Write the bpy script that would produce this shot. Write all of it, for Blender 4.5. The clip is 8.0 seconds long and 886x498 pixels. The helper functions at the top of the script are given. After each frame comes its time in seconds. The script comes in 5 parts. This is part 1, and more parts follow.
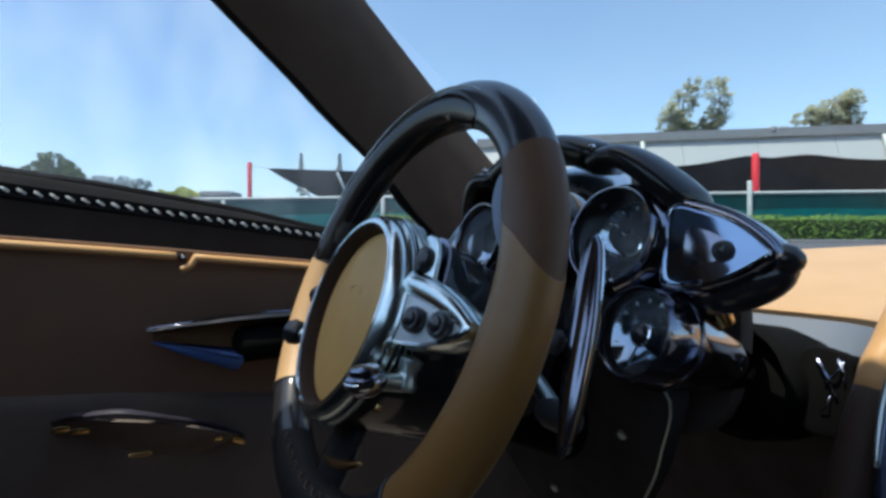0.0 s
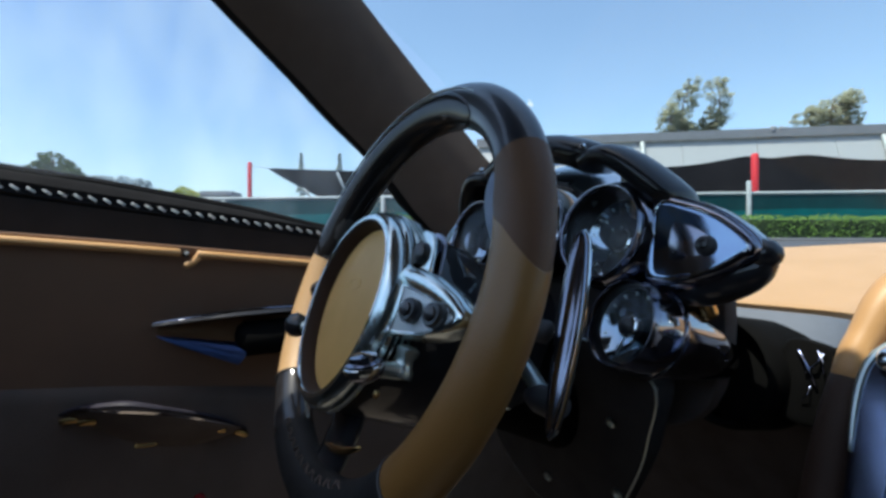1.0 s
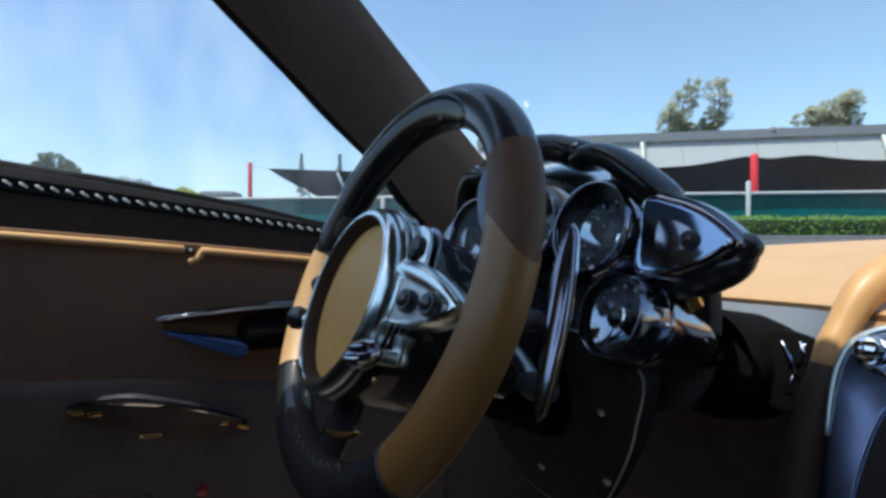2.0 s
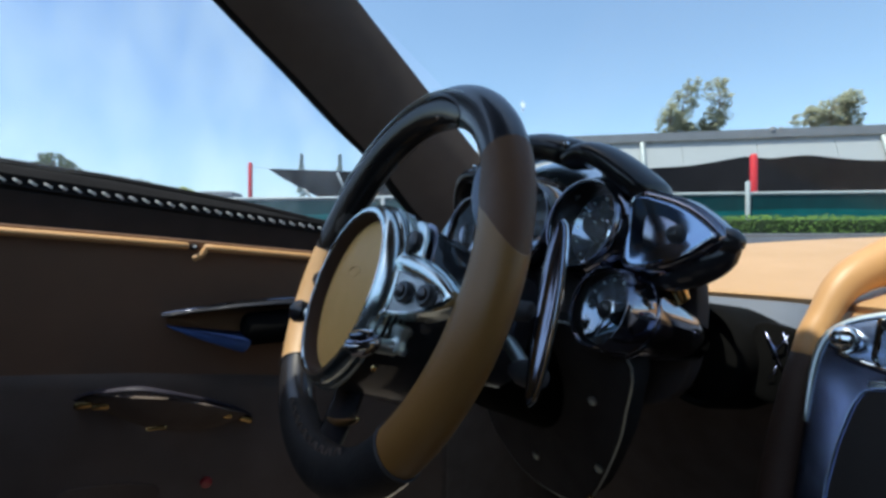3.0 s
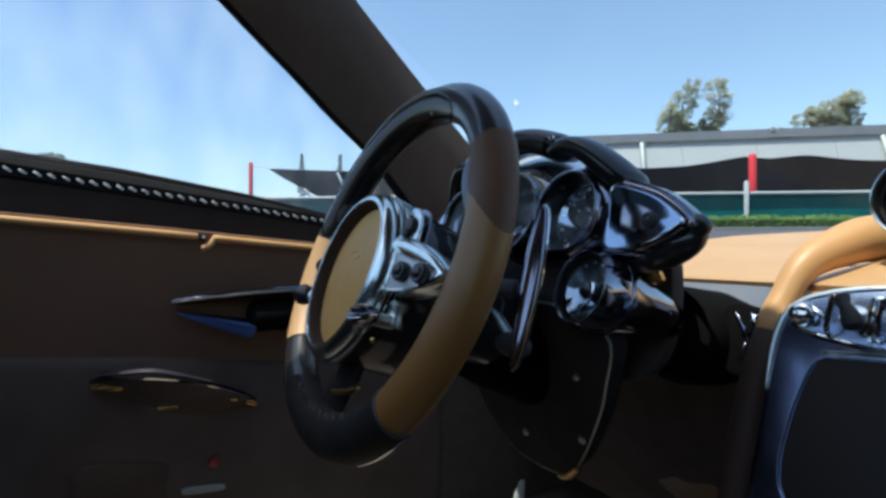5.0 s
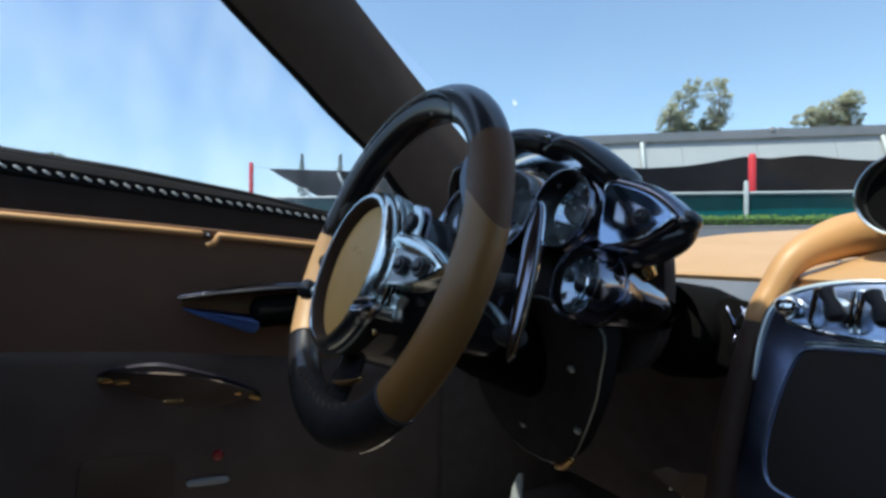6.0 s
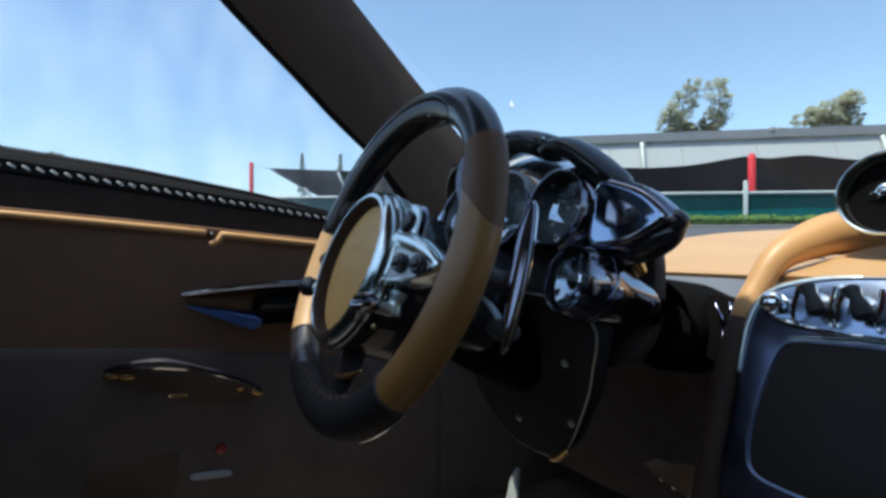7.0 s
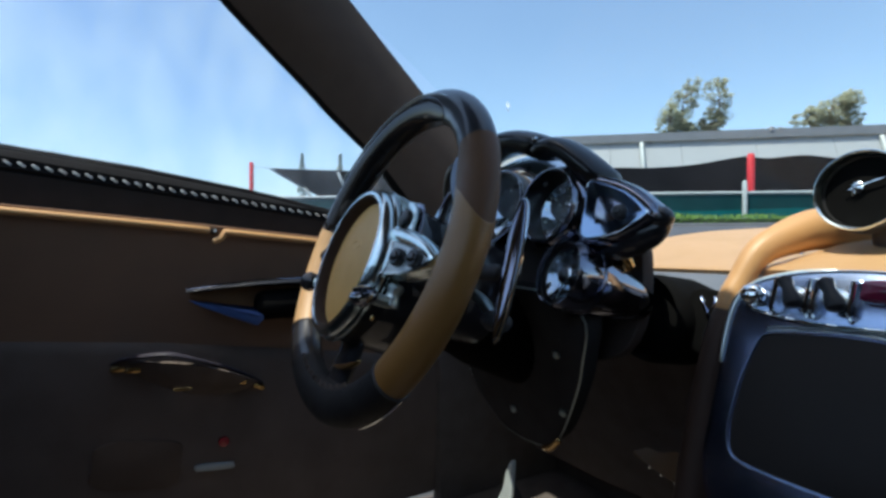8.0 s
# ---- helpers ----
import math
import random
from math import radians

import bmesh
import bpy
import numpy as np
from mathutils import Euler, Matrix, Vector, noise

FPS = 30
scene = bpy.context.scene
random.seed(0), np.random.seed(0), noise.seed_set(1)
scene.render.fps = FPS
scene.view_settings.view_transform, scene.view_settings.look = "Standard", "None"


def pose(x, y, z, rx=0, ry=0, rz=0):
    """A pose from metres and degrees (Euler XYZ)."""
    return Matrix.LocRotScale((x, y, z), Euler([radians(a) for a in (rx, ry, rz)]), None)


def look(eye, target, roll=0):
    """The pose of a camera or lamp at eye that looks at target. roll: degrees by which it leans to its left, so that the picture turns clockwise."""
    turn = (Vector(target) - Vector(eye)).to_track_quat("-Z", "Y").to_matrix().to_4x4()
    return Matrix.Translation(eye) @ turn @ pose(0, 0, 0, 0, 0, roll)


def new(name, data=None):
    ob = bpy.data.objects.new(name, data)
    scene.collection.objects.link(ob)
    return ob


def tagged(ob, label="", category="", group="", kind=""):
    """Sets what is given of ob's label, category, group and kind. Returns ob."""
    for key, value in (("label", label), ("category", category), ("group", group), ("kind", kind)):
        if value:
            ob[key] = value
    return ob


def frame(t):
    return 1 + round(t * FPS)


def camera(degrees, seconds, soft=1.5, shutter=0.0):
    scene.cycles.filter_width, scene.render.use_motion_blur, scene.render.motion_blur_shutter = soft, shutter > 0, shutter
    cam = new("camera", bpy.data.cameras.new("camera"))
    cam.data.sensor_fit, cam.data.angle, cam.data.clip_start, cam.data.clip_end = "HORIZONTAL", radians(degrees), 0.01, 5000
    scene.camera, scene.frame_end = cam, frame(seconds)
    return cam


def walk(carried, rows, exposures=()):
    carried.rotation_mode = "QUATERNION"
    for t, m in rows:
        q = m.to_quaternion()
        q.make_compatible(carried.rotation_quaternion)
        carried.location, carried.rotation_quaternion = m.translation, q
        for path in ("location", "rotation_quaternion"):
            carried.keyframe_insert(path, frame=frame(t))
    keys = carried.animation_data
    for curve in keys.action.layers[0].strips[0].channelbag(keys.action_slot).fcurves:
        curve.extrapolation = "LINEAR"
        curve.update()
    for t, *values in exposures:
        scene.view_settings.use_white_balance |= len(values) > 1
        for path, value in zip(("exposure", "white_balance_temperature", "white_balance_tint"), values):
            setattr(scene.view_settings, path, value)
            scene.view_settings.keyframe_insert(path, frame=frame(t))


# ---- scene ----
cam = camera(81.99, 8.0, soft=3.1)
METRES, EYE = 0.133, 0.72
ROWS = [
    (0.0, 0.0000, 0.0000, 0.0000, 0.000, 0.000, 0.000),
    (0.5, 0.0106, -0.0651, -0.0135, -0.009, 0.017, -0.020),
    (1.0, 0.0250, -0.1291, -0.0303, -0.009, 0.009, -0.040),
    (1.5, 0.0404, -0.1926, -0.0501, 0.000, 0.026, -0.040),
    (3.0, 0.0755, -0.3877, -0.1036, 0.017, 0.078, -0.030),
    (3.5, 0.0902, -0.4602, -0.1249, 0.017, 0.086, -0.020),
    (4.0, 0.1022, -0.5303, -0.1529, 0.017, 0.095, -0.030),
    (4.5, 0.1141, -0.6034, -0.1847, 0.026, 0.104, -0.030),
    (6.0, 0.1264, -0.7922, -0.2424, 0.052, 0.095, -0.060),
    (6.5, 0.1346, -0.8510, -0.2495, 0.069, 0.095, -0.050),
    (7.0, 0.1483, -0.9190, -0.2571, 0.060, 0.069, -0.070),
    (7.5, 0.1628, -0.9882, -0.2691, 0.060, 0.069, -0.060),
    (8.0, 0.1806, -1.0811, -0.2911, 0.052, 0.069, -0.060),
]
walk(cam, [(t, pose(METRES * x, METRES * y, EYE + METRES * z, 90 + pitch, roll, yaw)) for t, x, y, z, yaw, pitch, roll in ROWS])

# ---- world and light ----
CAR = pose(-0.049, 0.426, 0.681, 0, 0, 31)  # car axes: x to the nose, y to the driver's side, z up, from the wheel's hub
SUN_DIR = (CAR.to_3x3() @ Vector((-0.38, 0.0, 1.0))).normalized()
world = bpy.data.worlds.new("daylight")
scene.world = world
world.use_nodes = True
wn = world.node_tree.nodes
sky = wn.new("ShaderNodeTexSky")
sky.sky_type = "NISHITA"
sky.sun_disc = False
sky.sun_elevation = math.asin(SUN_DIR.z)
sky.sun_rotation = math.atan2(SUN_DIR.x, SUN_DIR.y)
sky.air_density, sky.dust_density, sky.ozone_density = 1.0, 1.3, 2.2
world.node_tree.links.new(sky.outputs[0], wn["Background"].inputs[0])
wn["Background"].inputs[1].default_value = 0.243
sun = new("sun", bpy.data.lights.new("sun", "SUN"))
sun.data.energy, sun.data.angle, sun.data.color = 5.0, radians(0.53), (1.0, 0.95, 0.87)
sun.matrix_world = look(SUN_DIR * 50, (0, 0, 0))
scene.view_settings.exposure = 0.0
scene.view_settings.use_white_balance = True
scene.view_settings.white_balance_temperature, scene.view_settings.white_balance_tint = 6500, 2.0


# ---- materials ----
def material(name, color, rough=0.5, metal=0.0, vary=0.15, scale=20.0, bump=0.0, bump_scale=200.0, coat=0.0, color2=None, sheen=0.0, spec=0.5, pattern="noise", random_piece=0.0):
    m = bpy.data.materials.new(name)
    m.use_nodes = True
    nt, n = m.node_tree, m.node_tree.nodes
    b = n["Principled BSDF"]
    tc = n.new("ShaderNodeTexCoord")
    big = n.new("ShaderNodeTexNoise")
    big.inputs["Scale"].default_value, big.inputs["Detail"].default_value = scale, 5.0
    nt.links.new(tc.outputs["Object"], big.inputs["Vector"])
    ramp = n.new("ShaderNodeMix")
    ramp.data_type = "RGBA"
    c2 = color2 or tuple(c * (1 - vary) for c in color)
    c1 = color if color2 else tuple(min(1, c * (1 + vary)) for c in color)
    ramp.inputs[6].default_value, ramp.inputs[7].default_value = (*c1, 1), (*c2, 1)
    nt.links.new(big.outputs[0], ramp.inputs[0])
    source = ramp.outputs[2]
    if random_piece:
        info, hsv = n.new("ShaderNodeObjectInfo"), n.new("ShaderNodeHueSaturation")
        span = n.new("ShaderNodeMapRange")
        span.inputs[3].default_value, span.inputs[4].default_value = 1 - random_piece, 1 + random_piece
        nt.links.new(info.outputs["Random"], span.inputs[0])
        nt.links.new(span.outputs[0], hsv.inputs["Value"])
        nt.links.new(source, hsv.inputs["Color"])
        source = hsv.outputs[0]
    nt.links.new(source, b.inputs["Base Color"])
    rr = n.new("ShaderNodeMapRange")
    rr.inputs[3].default_value, rr.inputs[4].default_value = max(0.02, rough * 0.8), min(1, rough * 1.25)
    nt.links.new(big.outputs[0], rr.inputs[0])
    nt.links.new(rr.outputs[0], b.inputs["Roughness"])
    b.inputs["Metallic"].default_value = metal
    b.inputs["Specular IOR Level"].default_value = spec
    b.inputs["Coat Weight"].default_value = coat
    b.inputs["Coat Roughness"].default_value = 0.04
    b.inputs["Sheen Weight"].default_value = sheen
    if bump:
        if pattern == "pebble":
            tex = n.new("ShaderNodeTexVoronoi")
            tex.feature = "SMOOTH_F1"
            tex.inputs["Scale"].default_value = bump_scale
            out = tex.outputs[0]
        elif pattern == "weave":
            tex = n.new("ShaderNodeTexChecker")
            tex.inputs["Scale"].default_value = bump_scale
            out = tex.outputs[1]
        else:
            tex = n.new("ShaderNodeTexNoise")
            tex.inputs["Scale"].default_value, tex.inputs["Detail"].default_value = bump_scale, 3.0
            out = tex.outputs[0]
        nt.links.new(tc.outputs["Object"], tex.inputs["Vector"])
        bp = n.new("ShaderNodeBump")
        bp.inputs["Strength"].default_value, bp.inputs["Distance"].default_value = bump, 0.001
        nt.links.new(out, bp.inputs["Height"])
        nt.links.new(bp.outputs[0], b.inputs["Normal"])
    return m


def glass(name, dust=0.0, tint=(1, 1, 1), gloss=0.04):
    """Clear thin pane: straight through, a weak mirror on top and a film of dust in streaks."""
    m = bpy.data.materials.new(name)
    m.use_nodes = True
    nt, n = m.node_tree, m.node_tree.nodes
    n.remove(n["Principled BSDF"])
    clear, shine, film = n.new("ShaderNodeBsdfTransparent"), n.new("ShaderNodeBsdfGlossy"), n.new("ShaderNodeBsdfTranslucent")
    clear.inputs[0].default_value = (*tint, 1)
    shine.inputs["Roughness"].default_value = 0.02
    film.inputs[0].default_value = (0.85, 0.9, 0.95, 1)
    facing, rise, mul = n.new("ShaderNodeLayerWeight"), n.new("ShaderNodeMath"), n.new("ShaderNodeMath")
    facing.inputs[0].default_value = 0.5
    rise.operation, mul.operation = "POWER", "MULTIPLY_ADD"
    rise.inputs[1].default_value = 4.0
    mul.inputs[1].default_value, mul.inputs[2].default_value = gloss * 6, gloss * 0.6
    mix, mix2 = n.new("ShaderNodeMixShader"), n.new("ShaderNodeMixShader")
    nt.links.new(facing.outputs["Facing"], rise.inputs[0])
    nt.links.new(rise.outputs[0], mul.inputs[0])
    nt.links.new(mul.outputs[0], mix.inputs[0])
    nt.links.new(clear.outputs[0], mix.inputs[1])
    nt.links.new(shine.outputs[0], mix.inputs[2])
    tc, mp, tex, span = n.new("ShaderNodeTexCoord"), n.new("ShaderNodeMapping"), n.new("ShaderNodeTexNoise"), n.new("ShaderNodeMapRange")
    mp.inputs["Scale"].default_value = (16, 16, 8)
    tex.inputs["Scale"].default_value, tex.inputs["Detail"].default_value = 1.0, 6.0
    span.inputs[1].default_value, span.inputs[2].default_value = 0.38, 0.72
    span.inputs[3].default_value, span.inputs[4].default_value = dust * 0.25, dust
    smear = n.new("ShaderNodeMix")
    smear.data_type = "RGBA"
    wipe = n.new("ShaderNodeMapRange")
    wipe.inputs[1].default_value, wipe.inputs[2].default_value = 0.36, 0.64
    k = min(1.0, dust * 1.1)
    smear.inputs[6].default_value = (tint[0] * (1 - 1.0 * k), tint[1] * (1 - 0.75 * k), tint[2] * (1 - 0.35 * k), 1)
    smear.inputs[7].default_value = (*tint, 1)
    nt.links.new(tex.outputs[0], wipe.inputs[0])
    nt.links.new(wipe.outputs[0], smear.inputs[0])
    nt.links.new(smear.outputs[2], clear.inputs[0])
    nt.links.new(tc.outputs["Object"], mp.inputs[0])
    nt.links.new(mp.outputs[0], tex.inputs["Vector"])
    nt.links.new(tex.outputs[0], span.inputs[0])
    nt.links.new(span.outputs[0], mix2.inputs[0])
    nt.links.new(mix.outputs[0], mix2.inputs[1])
    nt.links.new(film.outputs[0], mix2.inputs[2])
    nt.links.new(mix2.outputs[0], n["Material Output"].inputs[0])
    return m


# Tan leather; the hoop's orange from dash bounce light is put into this colour.
HOOP = material("warmed_tan_leather", (0.60, 0.330, 0.135), 0.42, vary=0.12, scale=14, bump=0.12, bump_scale=900, pattern="pebble")
TAN = material("tan_leather", (0.52, 0.315, 0.15), 0.42, vary=0.12, scale=14, bump=0.35, bump_scale=900, pattern="pebble")
PAD_TAN = material("hub_leather", (0.70, 0.41, 0.125), 0.5, vary=0.1, scale=30, bump=0.25, bump_scale=1100, pattern="pebble")
# Darker copy of the tan leather; the right grip's shade is in its colour.
SHADED_GRIP = material("shaded_tan_grip_leather", (0.270, 0.136, 0.037), 0.40, vary=0.14, scale=25, bump=0.14, bump_scale=900, pattern="pebble")
BROWN = material("dark_brown_leather", (0.15, 0.085, 0.042), 0.55, spec=0.3, vary=0.25, scale=30, bump=0.3, bump_scale=900, pattern="pebble")
DARK_BROWN = material("deep_brown_black", (0.055, 0.033, 0.024), 0.55, vary=0.25, scale=30, bump=0.3, bump_scale=900, pattern="pebble", spec=0.3)
WORN = material("worn_leather_blue_sheen", (0.22, 0.26, 0.34), 0.5, vary=0.3, scale=60, bump=0.5, bump_scale=500, pattern="pebble")
PULL = material("violet_black_lacquer", (0.040, 0.036, 0.050), 0.5, vary=0.2, scale=30, spec=0.25, coat=0.06)
POCKET = material("faded_brown_leather", (0.116, 0.083, 0.064), 0.65, spec=0.2, vary=0.3, scale=14, bump=0.4, bump_scale=800, pattern="pebble")
CUP = material("charcoal_lining", (0.150, 0.120, 0.105), 0.8, spec=0.12, vary=0.3, scale=30, bump=0.3, bump_scale=800, pattern="pebble")
CHARCOAL = material("charcoal_grained", (0.135, 0.104, 0.088), 0.65, spec=0.2, vary=0.3, scale=14, bump=0.4, bump_scale=800, pattern="pebble")
BLACK_LEATHER = material("black_leather", (0.022, 0.021, 0.021), 0.42, spec=0.3, vary=0.3, scale=40, bump=0.4, bump_scale=800, pattern="pebble")
CARBON = material("lacquered_carbon", (0.019, 0.018, 0.020), 0.45, spec=0.15, vary=0.5, scale=60, bump=0.05, bump_scale=420, pattern="weave", coat=0.9)
INLAY = material("black_lacquer", (0.011, 0.010, 0.010), 0.22, spec=0.2, vary=0.3, scale=60, coat=0.2)
BROW = material("black_lacquered_carbon", (0.012, 0.011, 0.012), 0.35, spec=0.2, vary=0.4, scale=60, bump=0.04, bump_scale=420, pattern="weave", coat=0.5)
TOPSKIN = material("pale_polished_metal", (0.74, 0.80, 0.84), 0.28, 1.0, vary=0.06, scale=40)
SHELL = material("black_chrome", (0.30, 0.31, 0.37), 0.09, 1.0, vary=0.1, scale=40)
RIM_BLACK = material("satin_black_rim", (0.013, 0.012, 0.015), 0.32, vary=0.4, scale=50, bump=0.10, bump_scale=700, pattern="pebble", spec=0.45, coat=0.45)
RIM_LOW = material("dull_black_perforated_leather", (0.016, 0.0155, 0.016), 0.62, vary=0.3, scale=40, bump=0.5, bump_scale=700, pattern="pebble", spec=0.2)
COLLAR = material("red_brown_leather", (0.125, 0.062, 0.030), 0.5, vary=0.2, scale=30, bump=0.2, bump_scale=900, pattern="pebble", spec=0.3)
BLACK = material("satin_black", (0.042, 0.042, 0.045), 0.5, vary=0.3, scale=25, bump=0.15, bump_scale=500)
PILLAR = material("brown_suede_lining", (0.066, 0.053, 0.046), 0.95, vary=0.12, scale=30, bump=0.4, bump_scale=1400, spec=0.15)
CAP = material("brown_black_suede", (0.034, 0.028, 0.025), 1.0, vary=0.2, scale=30, bump=0.4, bump_scale=1200, spec=0.06)
TRIM = material("black_suede", (0.015, 0.0145, 0.015), 1.0, vary=0.2, scale=30, bump=0.4, bump_scale=1200, spec=0.08)
ALU = material("polished_aluminium", (0.74, 0.82, 0.80), 0.20, 1.0, vary=0.06, scale=40, bump=0.04, bump_scale=300)
SATIN = material("satin_aluminium", (0.64, 0.72, 0.70), 0.36, 1.0, vary=0.08, scale=60, bump=0.06, bump_scale=600)
BLUE_ALU = material("blue_tinted_aluminium", (0.27, 0.30, 0.42), 0.22, 1.0, vary=0.1, scale=25, bump=0.05, bump_scale=300)
# Plate metal tinted blue for the sky that it reflects.
PLATE = material("sky_tinted_switch_plate", (0.38, 0.46, 0.62), 0.24, 1.0, vary=0.12, scale=60, bump=0.05, bump_scale=500)
SPOKE_PLATE = material("pale_satin_metal", (0.72, 0.78, 0.80), 0.4, 0.2, vary=0.06, scale=60, bump=0.05, bump_scale=600)
CHROME = material("chrome", (0.88, 0.90, 0.88), 0.06, 1.0, vary=0.03, scale=30)
BRASS = material("brass", (0.70, 0.45, 0.18), 0.25, 1.0, vary=0.1, scale=60)
MATTE = material("matte_black", (0.046, 0.043, 0.042), 0.75, vary=0.3, scale=25, bump=0.15, bump_scale=500, spec=0.15)
VENT_BLACK = material("vent_black", (0.006, 0.006, 0.006), 0.9, vary=0.3, scale=25, bump=0.1, bump_scale=500, spec=0.05)
DEEP = material("dark_footwell_felt", (0.12, 0.103, 0.094), 0.95, vary=0.3, scale=25, bump=0.2, bump_scale=500, spec=0.1)
GREY = material("grey_dash_leather", (0.185, 0.212, 0.262), 0.45, vary=0.12, scale=20, bump=0.3, bump_scale=900, pattern="pebble")
COWL = material("grey_moulded_plastic", (0.075, 0.080, 0.090), 0.6, vary=0.15, scale=20, bump=0.2, bump_scale=600, spec=0.3)
DIAL = material("dial_black", (0.024, 0.023, 0.025), 0.45, vary=0.2, scale=50, spec=0.3)
DARK_CHROME = material("smoked_chrome", (0.27, 0.275, 0.33), 0.13, 1.0, vary=0.1, scale=40, bump=0.03, bump_scale=200)
SCREEN = material("dark_screen_glass", (0.040, 0.036, 0.034), 0.4, vary=0.2, scale=8, spec=0.06)
DOOR_BROWN = material("brown_door_leather", (0.220, 0.128, 0.080), 0.55, vary=0.15, scale=10, bump=0.35, bump_scale=900, pattern="pebble")
WHITE = material("white_thread", (0.62, 0.62, 0.60), 0.75, vary=0.12, scale=200, bump=0.3, bump_scale=2500)
RED = material("red_enamel", (0.17, 0.014, 0.045), 0.25, vary=0.1, scale=60, coat=0.5)
RED_LENS = material("red_lamp_lens", (0.35, 0.02, 0.03), 0.2, vary=0.2, scale=120, coat=0.6)
PANE = glass("door_glass", dust=0.10, tint=(1.0, 1.0, 1.0), gloss=0.03)
SHIELD = glass("windscreen_glass", dust=0.003, tint=(0.97, 0.99, 0.99), gloss=0.010)
COVER = glass("dial_glass", dust=0.0, gloss=0.025)
SPECK = glass("speck_glint", dust=3.0)
ASPHALT = material("asphalt", (0.055, 0.055, 0.058), 0.9, vary=0.3, scale=0.8, bump=0.6, bump_scale=60)
FASCIA = material("painted_metal_fascia", (0.37, 0.39, 0.40), 0.55, vary=0.08, scale=0.8, bump=0.2, bump_scale=8)
ROOFTRIM = material("grey_roof_trim", (0.22, 0.23, 0.25), 0.6, vary=0.15, scale=1.5)
# Shade under the fascia is put into this dark wall colour.
WALLDARK = material("shade_painted_wall", (0.06, 0.06, 0.065), 0.8, vary=0.2, scale=1.0)
SHADECLOTH = material("black_shade_cloth", (0.015, 0.014, 0.017), 0.9, vary=0.3, scale=2.0, bump=0.5, bump_scale=6, spec=0.1)
DARKMESH = material("dark_fence_mesh", (0.003, 0.045, 0.050), 0.8, vary=0.35, scale=3.0, bump=0.3, bump_scale=60, spec=0.12)
GREENMESH = material("green_fence_mesh", (0.002, 0.110, 0.115), 0.8, vary=0.35, scale=3.0, bump=0.3, bump_scale=60, spec=0.12)
GALV = material("galvanised_steel", (0.42, 0.46, 0.46), 0.55, 0.2, vary=0.15, scale=6)
REDPOLE = material("red_painted_pole", (0.62, 0.02, 0.03), 0.5, vary=0.15, scale=4)
BARK = material("gum_bark", (0.28, 0.23, 0.18), 0.85, vary=0.3, scale=6, bump=0.5, bump_scale=30)
LEAF = material("gum_leaves", (0.28, 0.30, 0.18), 0.7, vary=0.5, scale=0.5, color2=(0.38, 0.38, 0.27), spec=0.2)
# Pale blue-grey of these leaves stands in for the haze of distance.
HAZED_LEAF = material("hazed_far_leaves", (0.48, 0.57, 0.60), 0.8, vary=0.15, scale=0.3, spec=0.1)
LEAFDARK = material("conifer_needles", (0.42, 0.50, 0.47), 0.7, vary=0.3, scale=1.0)
HEDGE_TREE = material("dark_green_leaves", (0.11, 0.15, 0.06), 0.6, vary=0.4, scale=0.8, spec=0.2)
HEDGE = material("hedge_leaves", (0.06, 0.135, 0.014), 0.55, vary=0.4, scale=5.0, color2=(0.12, 0.22, 0.026), spec=0.3)
BUSH = material("yellow_green_leaves", (0.40, 0.44, 0.06), 0.6, vary=0.3, scale=2.0)


# ---- building helpers ----
def thing(name, m, label, category, group="", kind=""):
    ob = new(name)
    ob.empty_display_size = 0.05
    ob.matrix_world = m
    return tagged(ob, label, category, group, kind)


def mesh_of(name, bm, mat, smooth=True):
    bmesh.ops.recalc_face_normals(bm, faces=bm.faces[:])
    me = bpy.data.meshes.new(name)
    bm.to_mesh(me)
    bm.free()
    me.materials.append(mat)
    if smooth:
        me.polygons.foreach_set("use_smooth", [True] * len(me.polygons))
        me.set_sharp_from_angle(angle=radians(38))
    return me


def part(name, bm, mat, parent, label="", smooth=True, m=None, kind=""):
    ob = new(name, bm if isinstance(bm, bpy.types.Mesh) else mesh_of(name, bm, mat, smooth))
    ob.parent = parent
    if m is not None:
        ob.matrix_local = m
    return tagged(ob, label, kind=kind)


def solo(name, bm, mat, m, label, category, group="", kind="", smooth=True):
    ob = new(name, bm if isinstance(bm, bpy.types.Mesh) else mesh_of(name, bm, mat, smooth))
    ob.matrix_world = m
    return tagged(ob, label, category, group, kind)


def loft(bm, rings, closed_ring=True, closed_path=False, caps=True):
    """Skin rings of equal length."""
    vs = [[bm.verts.new(p) for p in ring] for ring in rings]
    count = len(vs[0])
    last = len(vs) if closed_path else len(vs) - 1
    for i in range(last):
        a, b = vs[i], vs[(i + 1) % len(vs)]
        for j in range(count if closed_ring else count - 1):
            k = (j + 1) % count
            bm.faces.new((a[j], a[k], b[k], b[j]))
    if caps and closed_ring and not closed_path:
        bm.faces.new(vs[0][::-1])
        bm.faces.new(vs[-1])
    return bm


